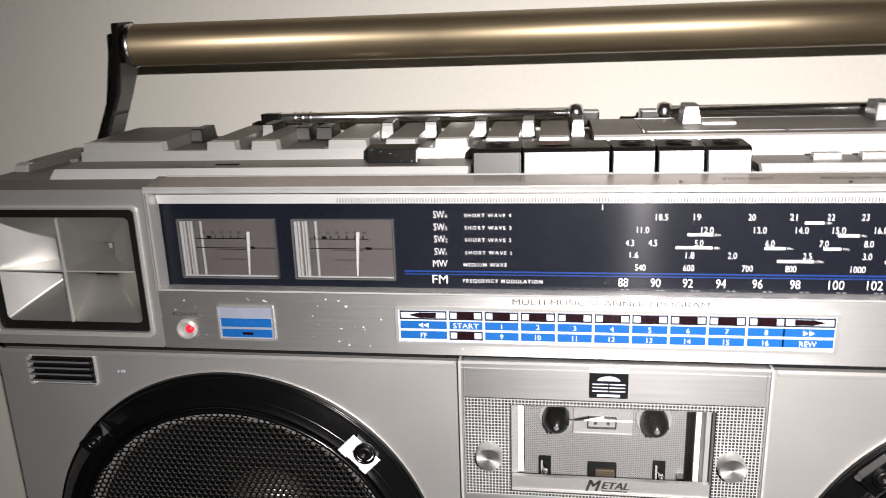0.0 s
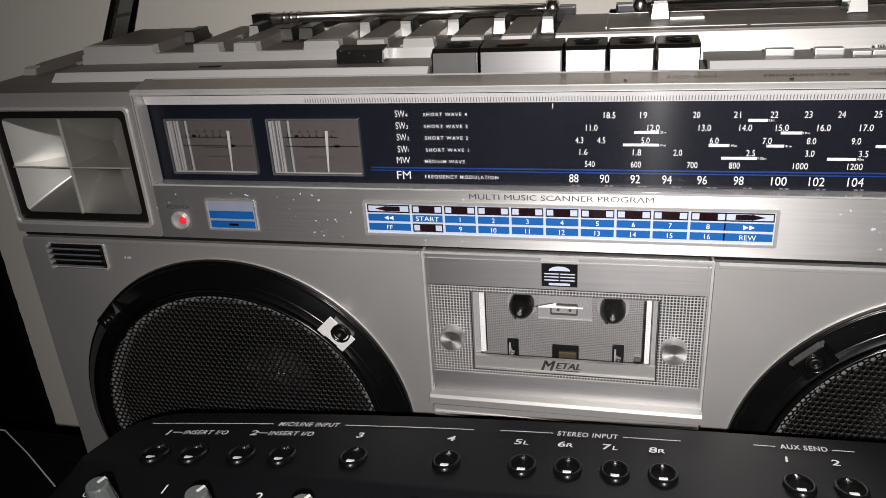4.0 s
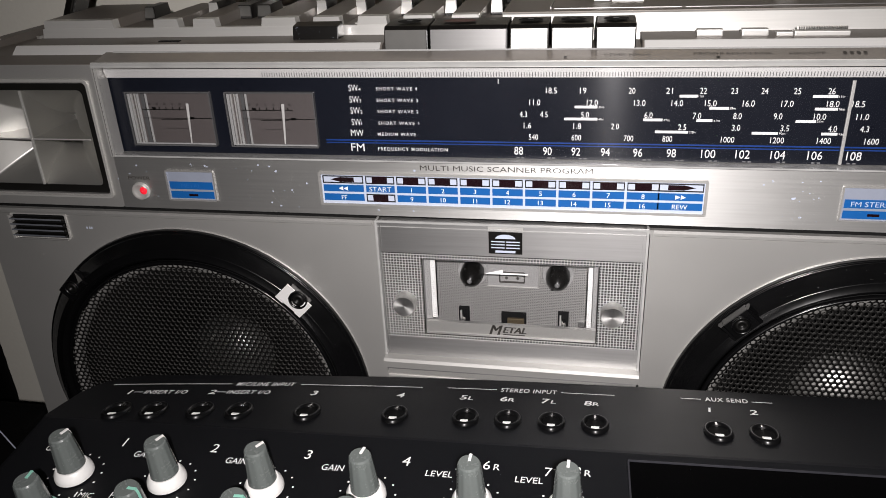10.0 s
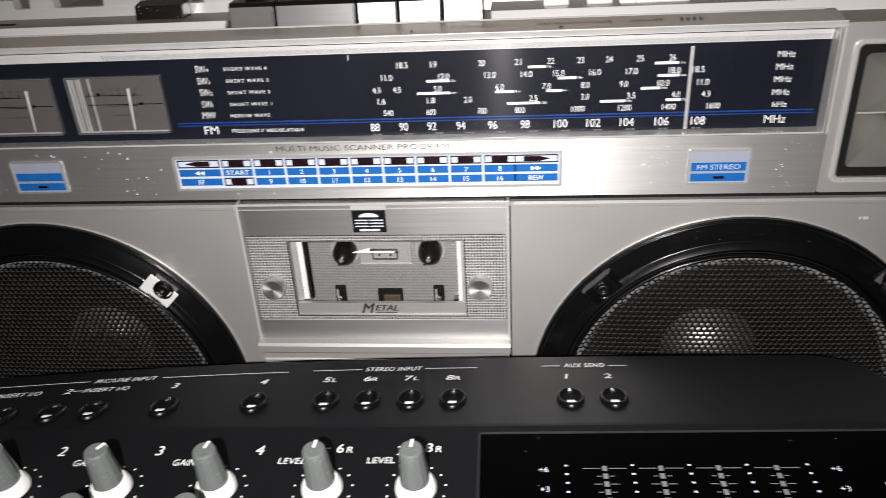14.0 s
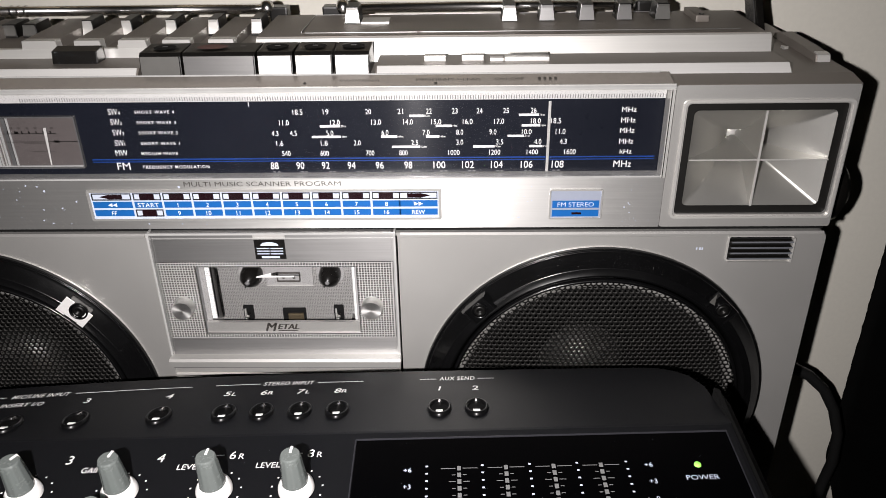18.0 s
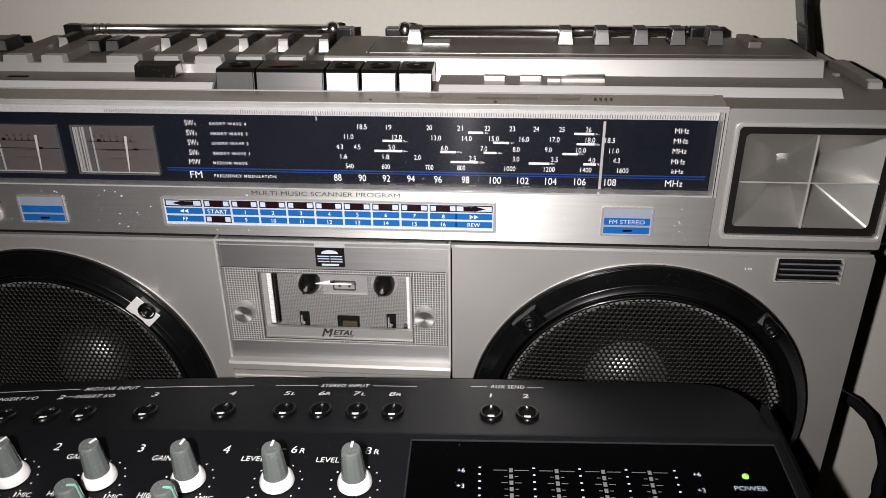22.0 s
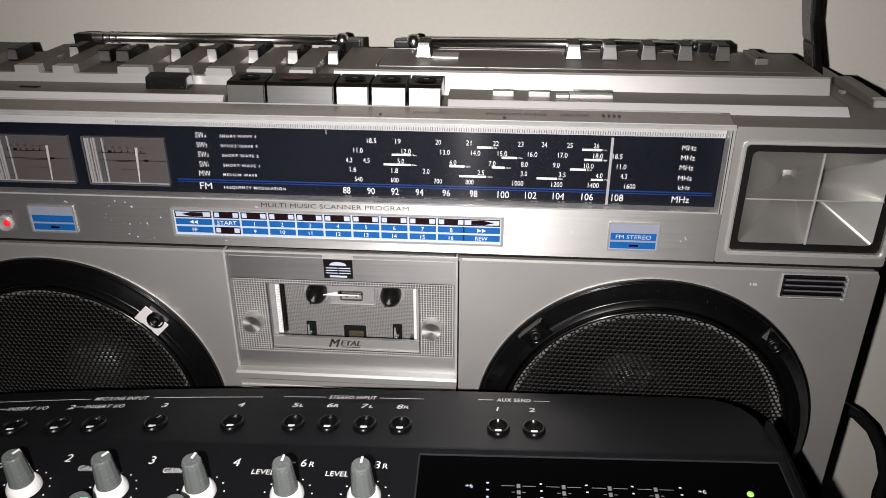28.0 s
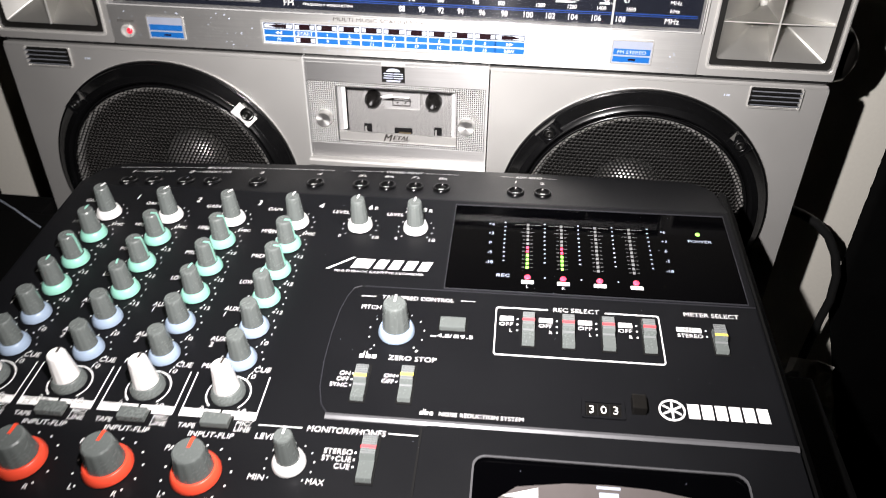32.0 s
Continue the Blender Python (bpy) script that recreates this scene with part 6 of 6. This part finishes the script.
def switch(r, u, v, length, stripe, drop):
    """A slide switch in a dark slot: two ribbed steps with a coloured stripe."""
    w, v, drop = 0.0035, v + 0.0026, drop - 0.0012
    s = part("slide_switch", box(u - w - 0.0008, u + w + 0.0008, -v - length / 2 - 0.0010, -v + length / 2 + 0.0030, 0.0028, 0.0036, 0.0003), MATTE, r, "slide switch with a coloured stripe")
    b = prism([(-v - length / 2, 0.0034), (-v - length / 2 + 0.001, 0.0058), (-v - 0.0015, 0.0060), (-v, 0.0084), (-v + length / 2 - 0.003, 0.0084), (-v + length / 2, 0.0060), (-v + length / 2, 0.0034)], u - w, u + w, "x", bevel=0.0003)
    part("slider_block", b, GREY, s)
    part("heel", box(u - w + 0.0002, u + w - 0.0002, -v - 0.0030, -v - 0.0016, 0.0060, 0.0066, 0.0002), RIB, s)
    for k in range(7):
        part("rib", box(u - w + 0.0002, u + w - 0.0002, -v + 0.0004 + k * 0.0014, -v + 0.0011 + k * 0.0014, 0.0082, 0.0088), RIB, s)
    part("stripe", box(u - w, u + w, -v + drop, -v + drop + 0.0016, 0.0083, 0.0090), stripe, s)


def transport(r):
    before = set(bpy.data.objects)
    left = [(0.0145, 0.0585), (0.0104, 0.0606), (0.0076, 0.0680), (0.0054, 0.0800), (0.0044, 0.1000), (0.0047, 0.1200), (0.0064, 0.1380), (0.0098, 0.1500), (0.0140, 0.1555), (0.0165, 0.1568)]
    poly = [(p[0], -p[1]) for p in left] + [(0.2480, -0.1568), (0.2480, -0.0585)]
    p = part("transport_plate", prism(poly, -0.0005, 0.0030, "z", bevel=0.0007), PANELMAT, r, "raised black transport panel")
    # bevel highlight drawn as a thin lighter line along the plate's edge
    part_mesh("plate_edge", tube([(q[0], -q[1], 0.0029) for q in left], 0.00035, 6), WINEDGE, p)
    part("plate_edge", box(0.0165, 0.2480, -0.0589, -0.0583, 0.0026, 0.0033), WINEDGE, p)
    part("bright_ridge", prism([(-0.1590, 0.0025), (-0.1590, 0.0032), (-0.1575, 0.0042), (-0.1560, 0.0042), (-0.1558, 0.0025)], 0.0135, 0.2480, "x"), RIDGE, p, "satin ridge of the panel's lower edge")
    d = 0.0033
    say(r, "TAPE SPEED CONTROL", 0.0502, 0.0674, 0.0030, 0.0432, 0.0, d)
    line(r, 0.0160, 0.0250, 0.0672, 0.0677, d)
    line(r, 0.0760, 0.0845, 0.0668, 0.0673, d)
    say(r, "PITCH", 0.0236, 0.0765, 0.0032, 0.0115, 0.0, d)
    k = make_knob(r, 0.0104, 0.0080, 0.0066, 0.0235, PALEBLUE, GREY, WHITEK, "large grey pitch knob with a pale blue skirt", 0.0012)
    k.matrix_local = Matrix.Translation((0.0415, -0.0957, 0.003))
    for q in range(11):
        a = radians(-135 + 27 * q)
        x, y = 0.0415 + 0.0158 * math.sin(a), -0.0957 + 0.0158 * math.cos(a)
        part_mesh("scale_dots", strips([(x - 0.0004, x + 0.0004, y - 0.0004, y + 0.0004)], d, "z"), WHITE, r)
    say(r, "-", 0.0290, 0.1092, 0.0030, None, 0, d)
    say(r, "+", 0.0545, 0.1092, 0.0030, None, 0, d)
    b = part("speed_button", box(0.0655, 0.0803, -0.0922, -0.0838, 0.002, 0.0066, 0.0008), GREY, r, "grey push button")
    part("button_well", plate([rect(0.0645, 0.0813, -0.0931, -0.0828, 0.0005), rect(0.0654, 0.0804, -0.0923, -0.0837)], 0.0028, 0.0036, "z"), MATTE, b)
    say(r, "4.8/", 0.0690, 0.0962, 0.0028, 0.0085, 0.0, d)
    say(r, "9.5", 0.0815, 0.0962, 0.0028, 0.0072, 0.0, d)
    line(r, 0.0610, 0.0642, 0.0966, 0.0974, d)
    line(r, 0.0742, 0.0770, 0.0952, 0.0974, d)
    # record select
    frame_loop = plate([rect(0.0968, 0.1910, -0.1080, -0.0700, 0.0020), rect(0.0976, 0.1902, -0.1072, -0.0708, 0.0014)], 0.0030, 0.0033, "z")
    part("select_frame", frame_loop, WHITE, r, "white printed frame")
    line(r, 0.1270, 0.1600, 0.0697, 0.0712, 0.0034, "gap", PANELMAT)
    say(r, "REC SELECT", 0.1435, 0.0703, 0.0032, 0.0265, 0.0, 0.0037)
    for c, u in enumerate((0.1160, 0.1385, 0.1609, 0.1835)):
        switch(r, u, 0.0855, 0.0245, PINK, 0.0040)
        line(r, u - 0.0165, u - 0.0085, 0.0775, 0.0812, d, "number_box")
        print_text(str(c + 1), DARKPRINT, r, u - 0.0125, -0.0794, 0.0026, flat="z", d=d + 0.0002)
        say(r, "OFF", u - 0.0127, 0.0838, 0.0026, 0.0080, 0.0, d)
        say(r, "LRLR"[c], u - 0.0098, 0.0885, 0.0026, None, 0.0, d)
        part_mesh("detent_marks", strips([(u - 0.0068, u - 0.0057, -v - 0.0005, -v + 0.0005) for v in (0.0794, 0.0838, 0.0885)], d, "z"), WHITE, r)
    say(r, "METER SELECT", 0.2209, 0.0674, 0.0032, 0.0310, 0.0, d)
    switch(r, 0.2222, 0.0865, 0.0170, YELLOW, 0.0018)
    line(r, 0.1995, 0.2135, 0.0782, 0.0818, d, "number_box")
    print_text("4TR", DARKPRINT, r, 0.2065, -0.0800, 0.0026, flat="z", d=d + 0.0002)
    say(r, "STEREO", 0.2068, 0.0845, 0.0027, 0.0142, 0.0, d)
    part_mesh("detent_marks", strips([(0.2153, 0.2164, -v - 0.0005, -v + 0.0005) for v in (0.0800, 0.0845)], d, "z"), WHITE, r)
    # noise reduction and zero stop switches
    mk = strips([(0.0235, 0.0262, -0.1165, -0.1138), (0.0255, 0.0262, -0.1165, -0.1118), (0.0270, 0.0277, -0.1165, -0.1118), (0.0270, 0.0298, -0.1165, -0.1138), (0.0305, 0.0330, -0.1165, -0.1138)], d, "z")
    part_mesh("name_shape", mk, WHITE, r)
    switch(r, 0.0278, 0.1330, 0.0225, YELLOW, 0.0024)
    for word, v in (("ON", 0.1283), ("OFF", 0.1323), ("SYNC", 0.1364)):
        say(r, word, 0.0210, v, 0.0027, None, 0.0, d, align="r")
    part_mesh("detent_marks", strips([(0.0219, 0.0230, -v - 0.0005, -v + 0.0005) for v in (0.1283, 0.1323, 0.1364)], d, "z"), WHITE, r)
    say(r, "ZERO STOP", 0.0530, 0.1151, 0.0032, 0.0265, 0.0, d)
    switch(r, 0.0524, 0.1318, 0.0225, YELLOW, 0.0040)
    for word, v in (("ON", 0.1280), ("OFF", 0.1320)):
        say(r, word, 0.0452, v, 0.0027, None, 0.0, d, align="r")
    part_mesh("detent_marks", strips([(0.0461, 0.0472, -v - 0.0005, -v + 0.0005) for v in (0.1280, 0.1320)], d, "z"), WHITE, r)
    say(r, "NOISE REDUCTION SYSTEM", 0.0930, 0.1512, 0.0024, 0.0430, 0.0, d)
    part_mesh("name_shape", strips([(0.0615, 0.0634, -0.1523, -0.1503), (0.0631, 0.0635, -0.1523, -0.1488), (0.0640, 0.0644, -0.1523, -0.1488), (0.0641, 0.0660, -0.1523, -0.1503), (0.0666, 0.0684, -0.1523, -0.1503)], d, "z"), WHITE, r)
    # tape counter and reset
    c = part("tape_counter", plate([rect(0.1440, 0.1660, -0.1472, -0.1340, 0.0008), rect(0.1458, 0.1642, -0.1460, -0.1372)], 0.0028, 0.0042, "z"), PANELMAT, r, "three-digit tape counter")
    part("counter_well", box(0.1458, 0.1642, -0.1460, -0.1372, 0.0028, 0.0032), MATTE, c)
    for k, digit in enumerate("303"):
        u = 0.1490 + 0.0061 * k
        part("digit_wheel", box(u - 0.0026, u + 0.0026, -0.1452, -0.1380, 0.0030, 0.0036, 0.0002), BLACK, c)
        print_text(digit, WHITE, c, u, -0.1416, 0.0048, flat="z", d=0.0038)
    part("reset_button", box(0.1692, 0.1765, -0.1428, -0.1335, 0.0028, 0.0085, 0.0008), BLACK, r, "black counter reset button")
    # maker's badge: a pale ring and plain pale blocks
    ring = [circle(0.1899, -0.1384, 0.0068, 40), circle(0.1899, -0.1384, 0.0058, 40)]
    part("badge_ring", plate(ring, 0.0030, 0.0034, "z"), WHITE, r)
    for k in range(3):
        a = radians(30 + 60 * k)
        q = [(0.1899 + s * 0.0052 * math.cos(a) + t * 0.0006 * math.sin(a), -0.1384 + s * 0.0052 * math.sin(a) - t * 0.0006 * math.cos(a)) for s, t in ((-1, -1), (1, -1), (1, 1), (-1, 1))]
        part_mesh("badge_spoke", shape(q, 0.0034, "z"), WHITE, r)
    for k in range(6):
        x = 0.1978 + 0.0069 * k
        part_mesh("badge_block", shape([(x, -0.1430), (x + 0.0058, -0.1430), (x + 0.0058, -0.1338), (x, -0.1338)], 0.0034, "z"), WHITE, r)
    # the panel lies almost flush with the rest of the top
    for ob in set(bpy.data.objects) - before:
        if ob.parent == r:
            ob.location.z -= 0.0025


RIB = mat("pale_grey_ribs", (0.17, 0.18, 0.18), 0.35, vary=0.1, vary_size=200)
RIDGE = mat("satin_grey_ridge", (0.10, 0.10, 0.105), 0.4, 0.3, vary=0.1, vary_size=40, grain=0.05)


# lighter black for the highlight along window and plate edges
WINEDGE = mat("worn_black_edge", (0.022, 0.022, 0.026), 0.4, spec=0.3, vary=0.3, vary_size=120)


def monitor(r):
    # groove and cassette lid of the lower part
    part("panel_gap", box(0.0630, 0.0642, -0.2995, -0.1600, 0.0, 0.0006), MATTE, r)
    lid = part("cassette_lid", plate([rect(0.0655, 0.2470, -0.2990, -0.1600, 0.0020), rect(0.0910, 0.2192, -0.2700, -0.1757, 0.0060)], 0.0002, 0.0024, "z"), PANELMAT, r, "black cassette lid with a clear window")
    part("lid_rim", plate([rect(0.0905, 0.2197, -0.2705, -0.1752, 0.0062), rect(0.0915, 0.2187, -0.2695, -0.1762, 0.0058)], 0.0022, 0.0029, "z"), RIDGE, lid)
    part("lid_window", box(0.0912, 0.2190, -0.2698, -0.1759, 0.0003, 0.0008), WINDOW, lid, "dark clear window")
    # cassette label seen through it
    cas = [(0.1020, -0.1985), (0.1120, -0.1905), (0.1350, -0.1868), (0.1550, -0.1860), (0.1760, -0.1868), (0.1980, -0.1905), (0.2080, -0.1985), (0.2080, -0.2400), (0.1020, -0.2400)]
    tape = thing("cassette_tape", "cassette with a grey label under the recorder's dark lid window", "cassette", m=REC)
    part("shell", box(0.1010, 0.2090, -0.2410, -0.1990, 0.0009, 0.0013, 0.0002), BLACK, tape)
    cs = part_mesh("cassette_label", shape(cas, 0.0016, "z"), METER, tape, "grey paper label")
    part_mesh("label_patch", shape([(0.1050, -0.1960), (0.1220, -0.1905), (0.1220, -0.1970)], 0.0019, "z"), WHITE, cs)
    part_mesh("label_bar", strips([(0.1490, 0.1600, -0.1885, -0.1872)], 0.0019, "z"), CELL, cs)
    part_mesh("label_bar", strips([(0.1500, 0.1590, -0.1930, -0.1905)], 0.0019, "z"), CELL, cs)
    # dust on the top panel
    rng = random.Random(77)
    verts, faces = [], []
    for _ in range(70):
        x, y, q = rng.uniform(-0.02, 0.25), rng.uniform(-0.19, 0.03), rng.uniform(0.00008, 0.00022)
        k = len(verts)
        verts += [(x - q, y, 0.0009), (x, y - q * 0.8, 0.0009), (x + q, y + q * 0.3, 0.0009), (x, y + q, 0.0009)]
        faces.append((k, k + 1, k + 2, k + 3))
    tagged(part_mesh("dust", mesh_from(verts, faces), CELL, r), kind="stuff")
    say(r, "MONITOR/PHONES", 0.0262, 0.1655, 0.0034, 0.0400)
    line(r, -0.0190, 0.0035, 0.1653, 0.1659)
    line(r, 0.0475, 0.0625, 0.1650, 0.1656)
    say(r, "LEVEL", -0.0125, 0.1722, 0.0034, 0.0125)
    say(r, "MIN", -0.0118, 0.1955, 0.0030, 0.0080)
    say(r, "MAX", 0.0170, 0.1958, 0.0030, 0.0088)
    dots(r, 0.0024, 0.1869, 0.0120)
    s_u, s_v = 0.0400, 0.1820
    w = part("slide_switch", box(s_u - 0.0046, s_u + 0.0046, -s_v - 0.0135, -s_v + 0.0150, 0.0, 0.0007, 0.0003), MATTE, r, "slide switch with a red stripe")
    part("slider_block", prism([(-s_v - 0.0125, 0.0004), (-s_v - 0.0115, 0.0030), (-s_v - 0.0020, 0.0032), (-s_v, 0.0056), (-s_v + 0.0095, 0.0056), (-s_v + 0.0125, 0.0030), (-s_v + 0.0125, 0.0004)], s_u - 0.0038, s_u + 0.0038, "x", bevel=0.0003), GREY, w)
    for k in range(9):
        part("rib", box(s_u - 0.0035, s_u + 0.0035, -s_v + 0.0006 + 0.0013 * k, -s_v + 0.0013 + 0.0013 * k, 0.0054, 0.0060), RIB, w)
    part("stripe", box(s_u - 0.0038, s_u + 0.0038, -s_v + 0.0036, -s_v + 0.0050, 0.0055, 0.0062), PINK, w)
    for word, v in (("STEREO", 0.1778), ("ST+CUE", 0.1819), ("CUE", 0.1860)):
        say(r, word, 0.0318, v, 0.0029, None, 0.0, align="r")
    part_mesh("detent_marks", strips([(0.0327, 0.0338, -v - 0.0005, -v + 0.0005) for v in (0.1778, 0.1819, 0.1860)], 0.00025, "z"), WHITE, r)


recorder()


def wrapper():
    """A crumpled white plastic bag that stands on the floor beside the desk."""
    rng = random.Random(9)
    verts, faces = [], []
    nx, nz = 12, 60
    for j in range(nz + 1):
        z = -0.748 + 0.638 * j / nz
        right = 0.470 + 0.34 * (-0.110 - z) * (1 if z > -0.4 else 0.6) + rng.uniform(-0.002, 0.002)
        for i in range(nx + 1):
            x = 0.385 + (right - 0.385) * i / nx
            verts.append((x + rng.uniform(-0.002, 0.002), 0.098 + 0.007 * math.sin(j * 1.3 + i * 0.7) + rng.uniform(-0.004, 0.004), z + rng.uniform(-0.002, 0.002)))
    for j in range(nz):
        for i in range(nx):
            a = j * (nx + 1) + i
            faces.append((a, a + 1, a + nx + 2, a + nx + 1))
    t = tagged(part_mesh("plastic_bag", mesh_from(verts, faces), FOIL, None), "crumpled white plastic bag on the floor beside the desk", "bag")
    md = t.modifiers.new("thick", "SOLIDIFY")
    md.thickness = 0.001


wrapper()
